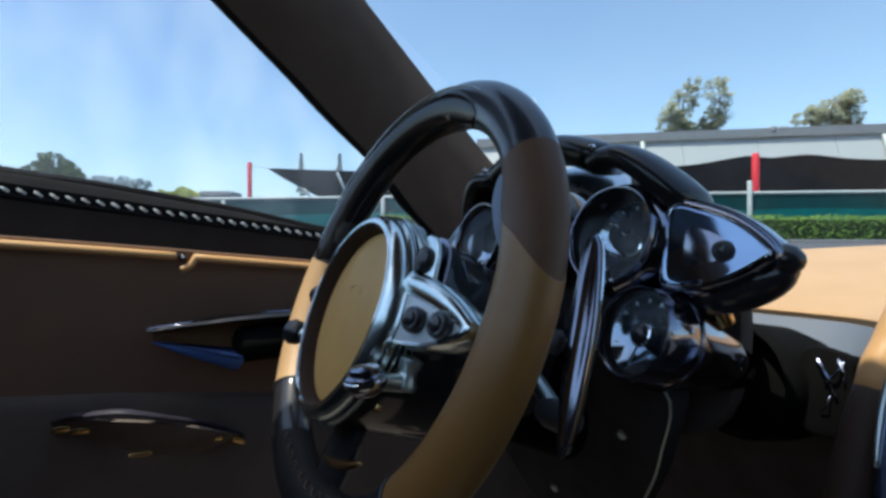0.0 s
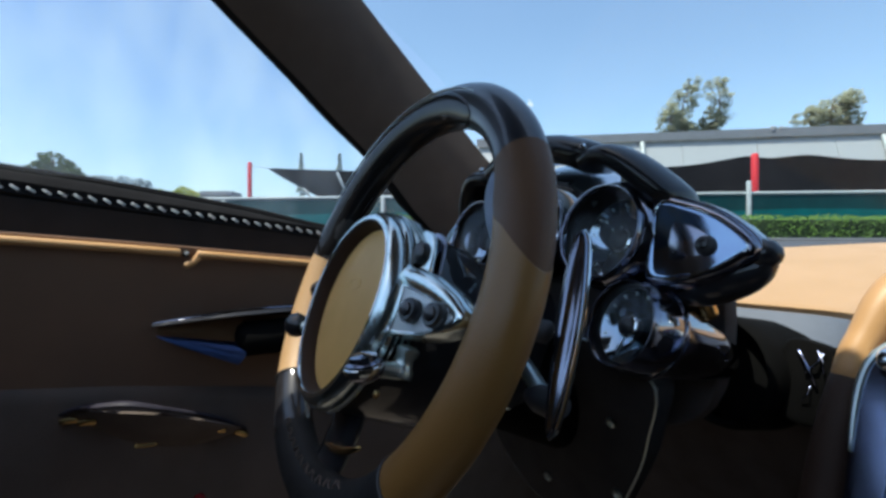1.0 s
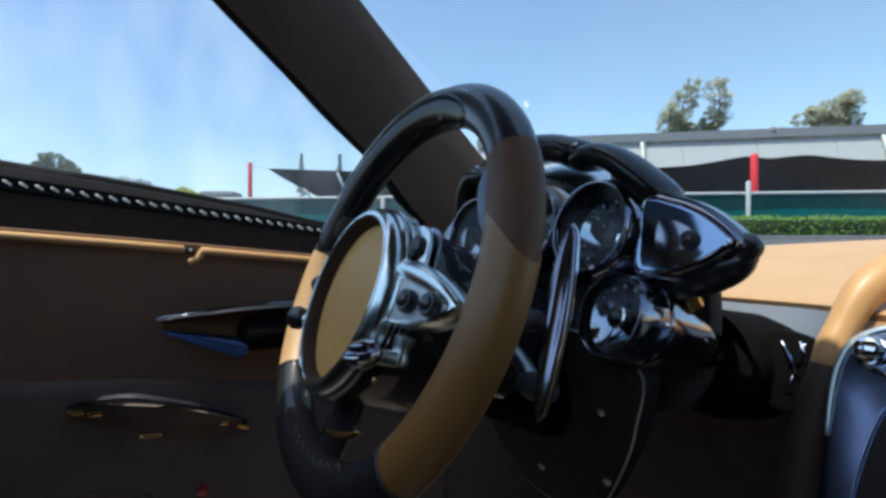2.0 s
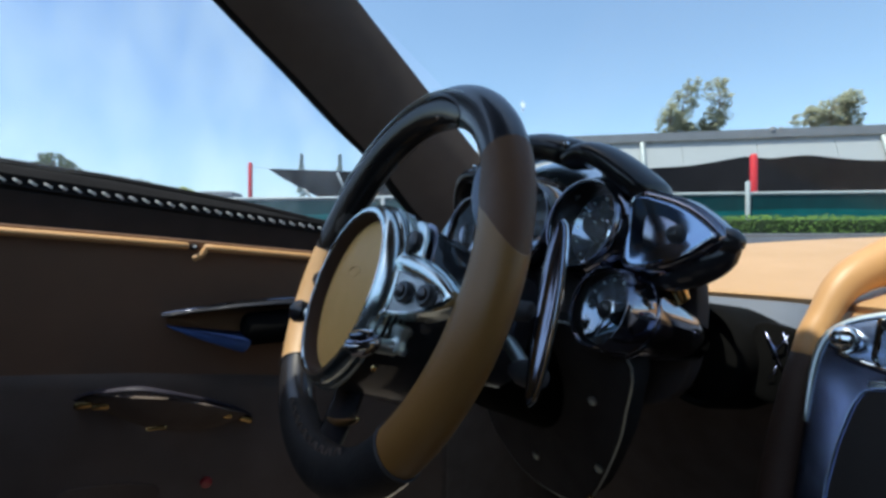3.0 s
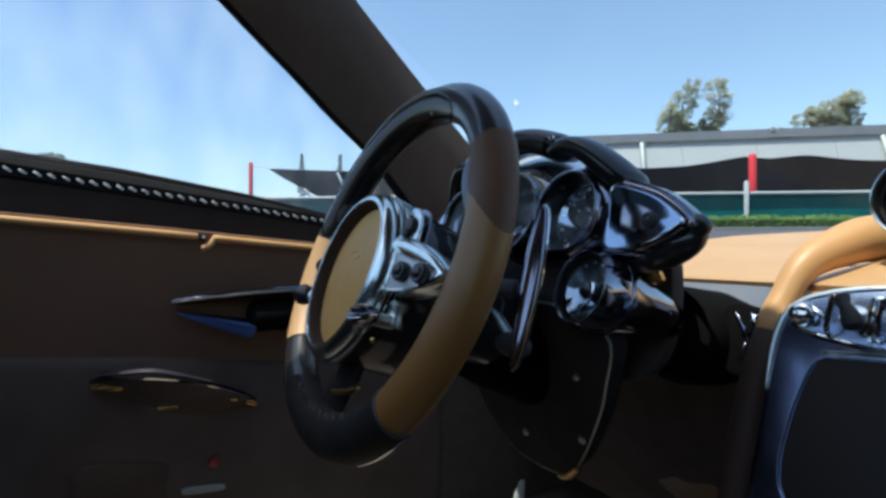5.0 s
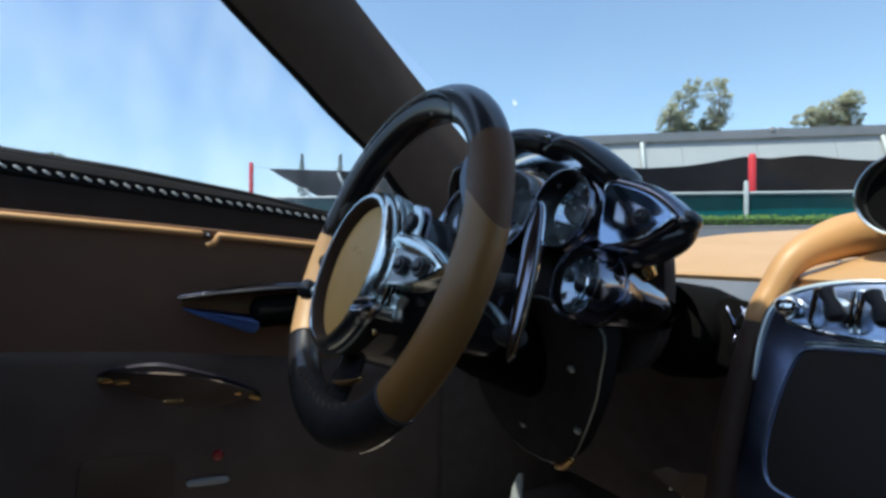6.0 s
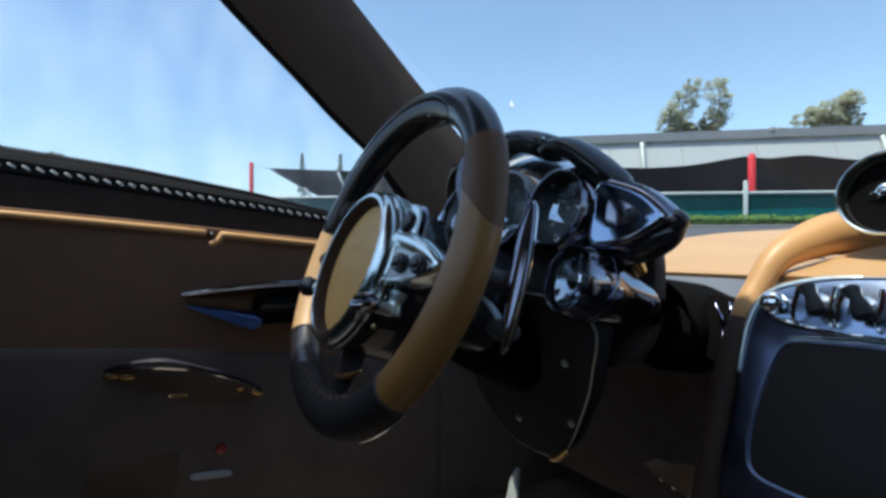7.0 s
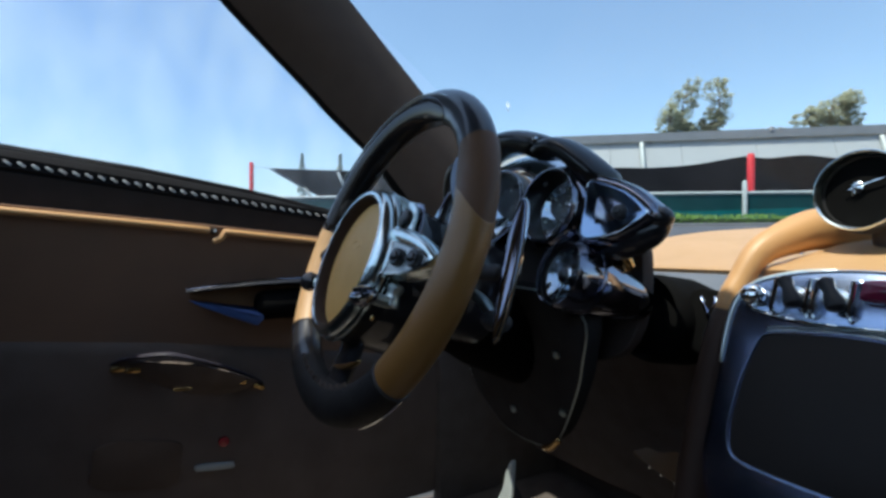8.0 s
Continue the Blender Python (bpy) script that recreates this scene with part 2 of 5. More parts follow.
def sweep(path, radius, closed=False, flat=1.0, n=12, round_ends=True, upv=(0, 0, 1), power=2.0):
    """A tube along path; radius is a number or a function of 0..1; flat squeezes it along upv."""
    bm = bmesh.new()
    P = [Vector(p) for p in path]
    cnt = len(P)
    rings = []
    for i, p in enumerate(P):
        a = P[i - 1] if (i or closed) else P[0]
        b = P[(i + 1) % cnt] if (i < cnt - 1 or closed) else P[-1]
        tdir = (b - a).normalized()
        ref = Vector(upv) if abs(tdir.dot(Vector(upv).normalized())) < 0.985 else Vector((0.0, 1.0, 0.02))
        side = tdir.cross(ref).normalized()
        u = side.cross(tdir).normalized()
        f = i / max(1, cnt - 1)
        r = radius(f) if callable(radius) else radius

        def ring_at(c, s):
            out = []
            for j in range(n):
                ang = 2 * math.pi * j / n
                cc, ss = math.cos(ang), math.sin(ang)
                k = (abs(cc) ** power + abs(ss) ** power) ** (-1 / power)
                out.append(c + side * (cc * k * r * s) + u * (ss * k * r * flat * s))
            return out

        if round_ends and not closed and i == 0:
            rings += [ring_at(p - tdir * r * 0.5, 0.35), ring_at(p - tdir * r * 0.35, 0.75)]
        rings.append(ring_at(p, 1))
        if round_ends and not closed and i == cnt - 1:
            rings += [ring_at(p + tdir * r * 0.35, 0.75), ring_at(p + tdir * r * 0.5, 0.35)]
    return loft(bm, rings, True, closed)


def smooth_path(points, per=8):
    """Catmull-Rom through the points."""
    P = [Vector(p) for p in points]
    out = []
    for i in range(len(P) - 1):
        a, b, c, d = P[max(0, i - 1)], P[i], P[i + 1], P[min(len(P) - 1, i + 2)]
        for k in range(per):
            s = k / per
            out.append(0.5 * ((2 * b) + (c - a) * s + (2 * a - 5 * b + 4 * c - d) * s * s + (3 * b - a - 3 * c + d) * s ** 3))
    out.append(P[-1])
    return out


def revolve(profile, n=32, sx=1.0, sy=1.0):
    """Turn (radius, height) pairs round z; ends at radius 0 are closed, others make a ring."""
    bm = bmesh.new()
    rings = [[(max(r, 1e-5) * math.cos(2 * math.pi * j / n) * sx, max(r, 1e-5) * math.sin(2 * math.pi * j / n) * sy, h) for j in range(n)] for r, h in profile]
    hollow = profile[0][0] > 0 and profile[-1][0] > 0
    return loft(bm, rings, True, hollow)


def offset(outline, d):
    """Shift a counter-clockwise outline inwards by d."""
    out, cnt = [], len(outline)
    for i, (x, y) in enumerate(outline):
        ax, ay = outline[i - 1]
        bx, by = outline[(i + 1) % cnt]
        tx, ty = bx - ax, by - ay
        L = math.hypot(tx, ty) or 1
        out.append((x - ty / L * d, y + tx / L * d))
    return out


def plate(outline, z0, z1, bevel=0.002, dome=0.0):
    """Extrude an outline from z0 to z1 with rounded edges, optionally domed on top."""
    bm = bmesh.new()
    o0, o1 = offset(outline, bevel), offset(outline, bevel * 0.3)
    rings = [[(x, y, z0) for x, y in o0], [(x, y, z0 + bevel * 0.3) for x, y in o1], [(x, y, z0 + bevel) for x, y in outline],
             [(x, y, z1 - bevel) for x, y in outline], [(x, y, z1 - bevel * 0.3) for x, y in o1], [(x, y, z1) for x, y in o0]]
    cx, cy = sum(p[0] for p in outline) / len(outline), sum(p[1] for p in outline) / len(outline)
    if dome:
        for s in (0.9, 0.75, 0.55, 0.3, 0.08):
            rings.append([(cx + (x - cx) * s, cy + (y - cy) * s, z1 + dome * (1 - s * s)) for x, y in o0])
    return loft(bm, rings)


def band(outline, z, r, flat=1.0, n=8):
    """A rounded wire along a closed outline at height z."""
    return sweep([(x, y, z) for x, y in outline], r, closed=True, flat=flat, n=n)


def frame_plate(outer, inner, z0, z1, bevel=0.001):
    """A flat frame between two outlines of equal count."""
    bm = bmesh.new()
    mid = offset(outer, bevel)
    midi = offset(inner, -bevel)
    rings = [[(x, y, z0) for x, y in outer], [(x, y, z1 - bevel) for x, y in outer], [(x, y, z1) for x, y in mid],
             [(x, y, z1) for x, y in midi], [(x, y, z1 - bevel) for x, y in inner], [(x, y, z0) for x, y in inner]]
    return loft(bm, rings, True, True)


def resample(points, n):
    """Even steps round a closed outline."""
    P = [Vector((*p, 0)) for p in points]
    P.append(P[0])
    lens = [0]
    for a, b in zip(P, P[1:]):
        lens.append(lens[-1] + (b - a).length)
    out, j = [], 0
    for i in range(n):
        want = lens[-1] * i / n
        while lens[j + 1] < want:
            j += 1
        s = (want - lens[j]) / max(1e-9, lens[j + 1] - lens[j])
        p = P[j].lerp(P[j + 1], s)
        out.append((p.x, p.y))
    return out


def round_outline(corners, n=48, per=10):
    """A smooth closed outline through the corners (counter-clockwise)."""
    c = [Vector((*p, 0)) for p in corners]
    cnt, dense = len(c), []
    for i in range(cnt):
        a, b, d, e = c[i - 1], c[i], c[(i + 1) % cnt], c[(i + 2) % cnt]
        for k in range(per):
            s = k / per
            p = 0.5 * ((2 * b) + (d - a) * s + (2 * a - 5 * b + 4 * d - e) * s * s + (3 * b - a - 3 * d + e) * s ** 3)
            dense.append((p.x, p.y))
    return resample(dense, n)


def sheet(f, nu, nv, thick=0.0):
    """A surface f(u, v), with thickness along its normals."""
    grid = [[Vector(f(u / nu, v / nv)) for v in range(nv + 1)] for u in range(nu + 1)]
    bm = bmesh.new()
    top = [[bm.verts.new(p) for p in row] for row in grid]
    for u in range(nu):
        for v in range(nv):
            bm.faces.new((top[u][v], top[u + 1][v], top[u + 1][v + 1], top[u][v + 1]))
    if thick:
        bmesh.ops.recalc_face_normals(bm, faces=bm.faces[:])
        bm.normal_update()
        under = [[bm.verts.new(vt.co - vt.normal * thick) for vt in row] for row in top]
        for u in range(nu):
            for v in range(nv):
                bm.faces.new((under[u][v], under[u][v + 1], under[u + 1][v + 1], under[u + 1][v]))
        edge = [top[u][0] for u in range(nu + 1)] + [top[nu][v] for v in range(1, nv + 1)] + [top[u][nv] for u in range(nu - 1, -1, -1)] + [top[0][v] for v in range(nv - 1, 0, -1)]
        low = [under[u][0] for u in range(nu + 1)] + [under[nu][v] for v in range(1, nv + 1)] + [under[u][nv] for u in range(nu - 1, -1, -1)] + [under[0][v] for v in range(nv - 1, 0, -1)]
        for i in range(len(edge)):
            k = (i + 1) % len(edge)
            bm.faces.new((edge[i], edge[k], low[k], low[i]))
    return bm


def table(x, pairs):
    """A value read from a short table, straight between entries."""
    if x <= pairs[0][0]:
        return pairs[0][1]
    for (a, p), (b, q) in zip(pairs, pairs[1:]):
        if x <= b:
            return p + (q - p) * (x - a) / (b - a)
    return pairs[-1][1]


def ease(a, b, x):
    s = min(1, max(0, (x - a) / (b - a)))
    return s * s * (3 - 2 * s)


def box(x0, y0, z0, x1, y1, z1, bevel=0.004):
    o = [(x0, y0), (x1, y0), (x1, y1), (x0, y1)]
    bm = bmesh.new()
    loft(bm, [[(x, y, z0) for x, y in o], [(x, y, z1) for x, y in o]])
    if bevel:
        bmesh.ops.bevel(bm, geom=bm.edges[:], offset=bevel, segments=2, affect="EDGES", profile=0.6)
    return bm


def frame_at(origin, x_axis, y_axis):
    """A local frame in car axes: x_axis and y_axis span its face, z comes out of it."""
    x, y = Vector(x_axis).normalized(), Vector(y_axis).normalized()
    z = x.cross(y).normalized()
    y = z.cross(x)
    m = Matrix((x, y, z)).transposed().to_4x4()
    return Matrix.Translation(origin) @ m


# ---- steering wheel ----
WHEEL = frame_at((0, 0, 0), (0, -1, 0), (0.365, 0, 0.931))
wheel = thing("steering_wheel", CAR @ WHEEL, "three-spoke steering wheel in tan leather and lacquered carbon", "steering wheel")
RIM = 0.175


def rim_arc(a0, a1, radial, axial, steps, skew0=0.0, skew1=0.0):
    """A stretch of the rim between two angles in degrees, with thumb swellings near the spokes."""
    rings = []
    for i in range(steps + 1):
        ang = a0 + (a1 - a0) * i / steps
        a = radians(ang)
        off = min(abs(ang - 22), abs(ang - 158))
        swell = 0.0035 * math.exp(-(off / 9) ** 2)
        ring = []
        for j in range(20):
            t = 2 * math.pi * j / 20
            c, s = math.cos(t), math.sin(t)
            k = 1.0
            r = RIM - 0.008 * math.exp(-((ang + 98 - (360 if ang > 130 else 0)) / 30) ** 2) + c * k * radial + (-swell if c < 0 else 0)
            b = a - radians(c * (skew0 * (1 - i / steps) ** 2 + skew1 * (i / steps) ** 2))
            ring.append((r * math.cos(b), r * math.sin(b), s * k * axial))
        rings.append(ring)
    return loft(bmesh.new(), rings)


part("rim_top", rim_arc(35, 145, 0.0200, 0.0175, 44), RIM_BLACK, wheel, "satin black upper rim")


def rim_inlay(a0, a1):
    """The lacquered blade let into the driver's side of the upper rim: proud of it, with a rolled edge and a round end."""
    rings, steps = [], 46
    for i in range(steps + 1):
        f = i / steps
        a = radians(a0 + (a1 - a0) * f)
        shut = min(1.0, (f / 0.16) ** 0.6 if f < 0.16 else 1.0, ((1 - f) / 0.06) ** 0.5 if f > 0.94 else 1.0)
        lo, hi = 118 - 42 * shut, 132 + 80 * shut
        ring = []
        for j in range(13):
            t = radians(lo + (hi - lo) * j / 12)
            proud = (0.0003 + 0.0022 * min(1.0, j / 1.0, (12 - j) / 1.5)) * (0.15 + 0.85 * shut)
            ring.append(((RIM + (0.0200 + proud) * math.cos(t)) * math.cos(a), (RIM + (0.0200 + proud) * math.cos(t)) * math.sin(a), (0.0175 + proud) * math.sin(t)))
        for j in range(12, -1, -1):
            t = radians(lo + (hi - lo) * j / 12)
            ring.append(((RIM + 0.0185 * math.cos(t)) * math.cos(a), (RIM + 0.0185 * math.cos(t)) * math.sin(a), 0.0160 * math.sin(t)))
        rings.append(ring)
    return loft(bmesh.new(), rings)


part("rim_inlay", rim_inlay(62, 172), INLAY, wheel, "lacquered black carbon inlay")
# Satin metal strip added to draw the highlight along the rim's crest.
part("rim_highlight", sweep([((RIM + 0.0056) * math.cos(radians(64 + 3 * i)), (RIM + 0.0056) * math.sin(radians(64 + 3 * i)), 0.0199) for i in range(30)], lambda f: 0.0003 + 0.0011 * math.sin(math.pi * f) ** 0.5, n=6), SATIN, wheel, "metal strip added as the rim's highlight")
part("rim_collar", rim_arc(14.5, 35.3, 0.0203, 0.0178, 10, skew0=8), COLLAR, wheel, "dark red-brown leather")
part("rim_collar", rim_arc(144.7, 172.5, 0.0203, 0.0178, 8), BLACK_LEATHER, wheel, "black leather")
# The sky's blue sheen on this worn leather is put into its colour.
part("thumb_rest", sweep([((RIM - 0.0205) * math.cos(radians(16 + 1.8 * i)), (RIM - 0.0205) * math.sin(radians(16 + 1.8 * i)), 0.004) for i in range(12)], lambda f: 0.0045 + 0.0055 * math.sin(math.pi * f) ** 0.8, n=14), WORN, wheel, "worn thumb rest with blue sky sheen in its colour")
part("grip", rim_arc(-43, 15, 0.0208, 0.0182, 26, skew1=8), SHADED_GRIP, wheel, "tan leather grip")
part("grip", rim_arc(172, 219, 0.0208, 0.0182, 26), TAN, wheel, "tan leather grip")
part("rim_lower_left", rim_arc(-141.4, -118, 0.0207, 0.0182, 12), CARBON, wheel, "glossy black lower rim")
part("rim_bottom", rim_arc(-118.3, -42.6, 0.0205, 0.0180, 28), RIM_LOW, wheel, "black perforated leather")
for a in (-42.8, 218.8):
    part("seam", sweep([((RIM + 0.0213 * math.cos(t)) * math.cos(radians(a)), (RIM + 0.0213 * math.cos(t)) * math.sin(radians(a)), 0.0187 * math.sin(t)) for t in [2 * math.pi * i / 24 for i in range(24)]], 0.0012, closed=True, n=6, upv=(math.cos(radians(a + 90)), math.sin(radians(a + 90)), 0)), BLACK, wheel)
stitch_mesh = mesh_of("stitch", sweep([(-0.004, 0, 0), (0, 0, 0.0012), (0.004, 0, 0)], 0.0009, n=5), CHARCOAL)
for i in range(20):
    a = radians(-118 + i * 2.9)
    rs = RIM - 0.014 - 0.008 * math.exp(-((math.degrees(a) + 98) / 30) ** 2)
    ob = part("stitch", stitch_mesh, None, wheel, m=Matrix.Translation((rs * math.cos(a), rs * math.sin(a), 0.0136)) @ Matrix.Rotation(a + (0.5 if i % 2 else -0.5), 4, "Z"))

# Chrome dot added for the small sun glint on the upper rim.
part("stud", revolve([(0, 0), (0.0022, 0), (0.0018, 0.001), (0, 0.0014)], 12), CHROME, wheel, m=Matrix.Translation((0.030, 0.1545, 0.0125)) @ Matrix.Rotation(radians(50), 4, "X"))


def egg(rx, ry, cy):
    return [(rx * math.cos(t) * (1 + 0.06 * math.sin(t)), cy + ry * math.sin(t)) for t in [2 * math.pi * i / 72 for i in range(72)]]


def ring_of(outline, profile):
    """A closed ring: profile pairs are (shift inwards, height)."""
    return loft(bmesh.new(), [[(x, y, h) for x, y in offset(outline, d)] for d, h in profile], True, True)


LIP = egg(0.0730, 0.0790, -0.0235)
part("hub_drum", plate(offset(LIP, -0.0050), -0.060, 0.016, 0.004), CARBON, wheel, "dark lacquered drum")
for z in (0.0125, 0.0075, 0.0025):
    arc = [offset(LIP, -0.0074)[i % 72] for i in range(-4, 25)]
    part("hub_fin", sweep([(x, y, z) for x, y in arc], lambda f: 0.0006 + 0.0014 * math.sin(math.pi * (0.1 + 0.8 * f)) ** 0.5, n=10, flat=0.7), ALU, wheel)
hub_ring = part("hub_ring", ring_of(LIP, [(0.0060, 0.016), (0.0050, 0.0300), (0.0042, 0.0328), (0.0026, 0.0338), (0.0002, 0.0336), (-0.0030, 0.0312), (-0.0058, 0.0262), (-0.0062, 0.0232), (-0.0054, 0.0222), (-0.0066, 0.0214), (-0.0080, 0.0190), (-0.0082, 0.0166), (-0.004, 0.0160)]), ALU, wheel, "polished aluminium ring")
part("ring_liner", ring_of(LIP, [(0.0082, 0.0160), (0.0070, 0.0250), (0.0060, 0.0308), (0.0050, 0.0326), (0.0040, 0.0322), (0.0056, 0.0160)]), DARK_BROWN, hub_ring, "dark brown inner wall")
part("ring_lip", band(offset(LIP, 0.0034), 0.0334, 0.0009), CHROME, hub_ring)
pad = part("airbag_cover", plate(offset(LIP, 0.0074), 0.008, 0.0215, 0.003, dome=0.0045), PAD_TAN, wheel, "tan leather hub cover")
part("emblem", frame_plate([(0.012 * math.cos(t), -0.004 + 0.005 * math.sin(t)) for t in [2 * math.pi * i / 24 for i in range(24)]], [(0.0108 * math.cos(t), -0.004 + 0.0040 * math.sin(t)) for t in [2 * math.pi * i / 24 for i in range(24)]], 0.0240, 0.02602, 0.0002), PAD_TAN, pad, "embossed oval")


def spoke(side):
    """One horizontal spoke: leaf-shaped aluminium frame, recessed plate and two knobs."""
    s = side
    tilt = Matrix.Translation((0, 0, 0.017)) @ Matrix.Rotation(radians(10 * s), 4, "Y")

    def leaf(points):
        o = round_outline([(x * s, y) for x, y in points], 60)
        return o if s > 0 else o[:1] + o[:0:-1]

    out = leaf([(0.0705, -0.0365), (0.074, -0.0366), (0.088, -0.0350), (0.112, -0.0310), (0.132, -0.0252), (0.1455, -0.0175), (0.1500, -0.0100), (0.142, -0.0025), (0.125, 0.0065), (0.097, 0.0155), (0.078, 0.0172), (0.0705, 0.0165)])
    inner = leaf([(0.0765, -0.0318), (0.080, -0.0320), (0.094, -0.0308), (0.110, -0.0284), (0.125, -0.0232), (0.135, -0.0175), (0.1385, -0.0132), (0.133, -0.0098), (0.120, -0.0062), (0.104, -0.0022), (0.0770, 0.0022), (0.0740, 0.0015)])

    def step(f, z):
        return [(a[0] + (b[0] - a[0]) * f, a[1] + (b[1] - a[1]) * f, z) for a, b in zip(out, inner)]

    arm = part("spoke", loft(bmesh.new(), [step(0, 0.004), step(0, 0.0120), step(0.06, 0.0150), step(0.22, 0.0188), step(0.40, 0.0205), step(0.55, 0.0208), step(0.90, 0.0196), step(1.0, 0.0186), step(1.0, 0.004)], True, True), ALU, wheel, "polished aluminium spoke", m=tilt)
    part("spoke_plate", plate(offset(inner, -0.001), -0.004, 0.0165, 0.0006), SPOKE_PLATE, arm, "pale satin plate")
    part("spoke_lip", band(inner, 0.0178, 0.0010), CHROME, arm)
    for x, y in ((0.0968, -0.0150), (0.1225, -0.0142)):
        knob = part("button", revolve([(0, 0), (0.0086, 0), (0.0090, 0.0015), (0.0088, 0.0060), (0.0075, 0.0078), (0, 0.0082)], 24), CARBON, arm, "round black button", m=Matrix.Translation((x * s, y, 0.0165)))
        part("button_cap", revolve([(0, 0), (0.0052, 0), (0.0048, 0.0016), (0.003, 0.0024), (0, 0.0026)], 20), CARBON, knob, m=Matrix.Translation((0, 0, 0.0080)))
    # upper switch plate
    up_plate = [(0.058 * s, 0.012), (0.0885 * s, 0.011), (0.0895 * s, 0.026), (0.0850 * s, 0.039), (0.0750 * s, 0.0465), (0.062 * s, 0.045)]
    if s < 0:
        up_plate = up_plate[::-1]
    up_plate = round_outline(up_plate, 40)
    sw = part("switch_plate", plate(up_plate, 0.0085, 0.0125, 0.0015), ALU, wheel, "polished arched switch plate")
    part("plate_back", plate([(x + 0.0035 * s, y + 0.001) for x, y in up_plate], 0.0030, 0.0050, 0.0008), DARK_CHROME, sw, "smoked backing plate")
    part("button", revolve([(0, 0), (0.0092, 0), (0.0095, 0.0015), (0.0088, 0.0050), (0.0060, 0.0068), (0, 0.0072)], 24), CARBON, sw, "round black button", m=Matrix.Translation((0.0745 * s, 0.0285, 0.0123)))
    # arm that carries the leaf to the rim
    part("spoke_core", sweep([(0.045 * s, -0.008, -0.006), (0.10 * s, -0.012, -0.006), (0.165 * s, -0.008, -0.002)], lambda f: 0.020 - 0.010 * f, flat=0.45, n=16), BLACK, arm)
    # small turned lever below the leaf
    if s > 0:
        post = part("lever_post", revolve([(0, -0.010), (0.0080, -0.010), (0.0086, -0.006), (0.0066, -0.002), (0.0062, 0.003), (0.0078, 0.006), (0.0080, 0.010), (0.0050, 0.012), (0, 0.0125)], 28), SATIN, wheel, "turned satin post", m=Matrix.Translation((0.0890, -0.0500, 0.006)) @ Matrix.Rotation(radians(-90), 4, "X"))
        part("post_arm", sweep(smooth_path([(0.089, -0.056, 0.008), (0.094, -0.058, 0.024), (0.102, -0.0595, 0.036)], 5), lambda f: 0.0062 - 0.0015 * f, n=14), SATIN, post, m=(Matrix.Translation((0.0890, -0.0500, 0.006)) @ Matrix.Rotation(radians(-90), 4, "X")).inverted())
        knob = part("thumb_knob", revolve([(0, -0.009), (0.0060, -0.0085), (0.0110, -0.0050), (0.0128, -0.0005), (0.0122, 0.0040), (0.0095, 0.0052), (0.0088, 0.0085), (0, 0.0095)], 26), DARK_CHROME, wheel, "polished dark thumb knob", m=Matrix.Translation((0.1045, -0.0595, 0.0405)) @ Matrix.Rotation(radians(-60), 4, "X"))
        part("knob_ring", revolve([(0.0122, 0.0026), (0.0133, 0.0020), (0.0136, 0.0), (0.0130, -0.0016), (0.0120, -0.0010)], 26), CHROME, knob, "chrome ring")
        part("lever_screw", revolve([(0, 0), (0.0030, 0), (0.0026, 0.002), (0, 0.0028)], 12), BRASS, wheel, "small brass screw", m=Matrix.Translation((0.0877, -0.0753, 0.0175)))
    else:
        lever = part("thumb_lever", sweep(smooth_path([(0.055 * s, -0.048, 0.000), (0.070 * s, -0.052, 0.016), (0.084 * s, -0.054, 0.030)], 5), lambda f: 0.0085 - 0.003 * f, n=14), SATIN, wheel)
        part("lever_ball", revolve([(0, -0.0117), (0.0065, -0.0104), (0.0114, -0.004), (0.0120, 0.0026), (0.0078, 0.009), (0, 0.0117)], 20), CARBON, lever, m=Matrix.Translation((0.090 * s, -0.0545, 0.033)))


spoke(1)
spoke(-1)
for a0, a1, r in ((-66, -42, RIM + 0.0175), (-150, -138, RIM + 0.0175)):
    part("rim_edge", sweep([(r * math.cos(radians(a0 + (a1 - a0) * i / 12)), r * math.sin(radians(a0 + (a1 - a0) * i / 12)), -0.010) for i in range(13)], lambda f: 0.0016 * math.sin(math.pi * (0.08 + 0.84 * f)), n=6), CHROME, wheel, "thin bright edge")
part("lower_trim", sweep([((RIM - 0.042) * math.cos(radians(-88 + i * 2.2)), (RIM - 0.042) * math.sin(radians(-88 + i * 2.2)), 0.004) for i in range(13)], lambda f: 0.0030 * math.sin(math.pi * (0.1 + 0.8 * f)) + 0.0006, n=8), BRASS, wheel, "thin bronze strip added as a warm edge reflection")
# lower spoke, dark
part("lower_spoke", sweep([(0, -0.085, -0.008), (0, -0.12, -0.010), (0, -0.170, -0.004)], lambda f: 0.028 - 0.006 * f, flat=0.35, n=16), CARBON, wheel)


def paddle(s):
    out = round_outline([(0.153, 0.070), (0.154, 0.035), (0.161, -0.010), (0.171, -0.052), (0.179, -0.062), (0.181, -0.030), (0.176, 0.020), (0.164, 0.066)], 44)
    out = [(x * s, y) for x, y in out]
    area = sum(a[0] * b[1] - b[0] * a[1] for a, b in zip(out, out[1:] + out[:1]))
    if area < 0:
        out = out[::-1]
    p = part("shift_paddle", plate(out, -0.060, -0.053, 0.002, dome=0.005), DARK_CHROME, wheel, "smoked metal shift paddle")
    part("paddle_edge", band(out, -0.057, 0.0016), CHROME, p, "chrome edge")
    part("paddle_arm", sweep([(0.05 * s, 0.0, -0.057), (0.15 * s, 0.0, -0.057)], 0.008, flat=0.5), BLACK, p)


paddle(1)
paddle(-1)

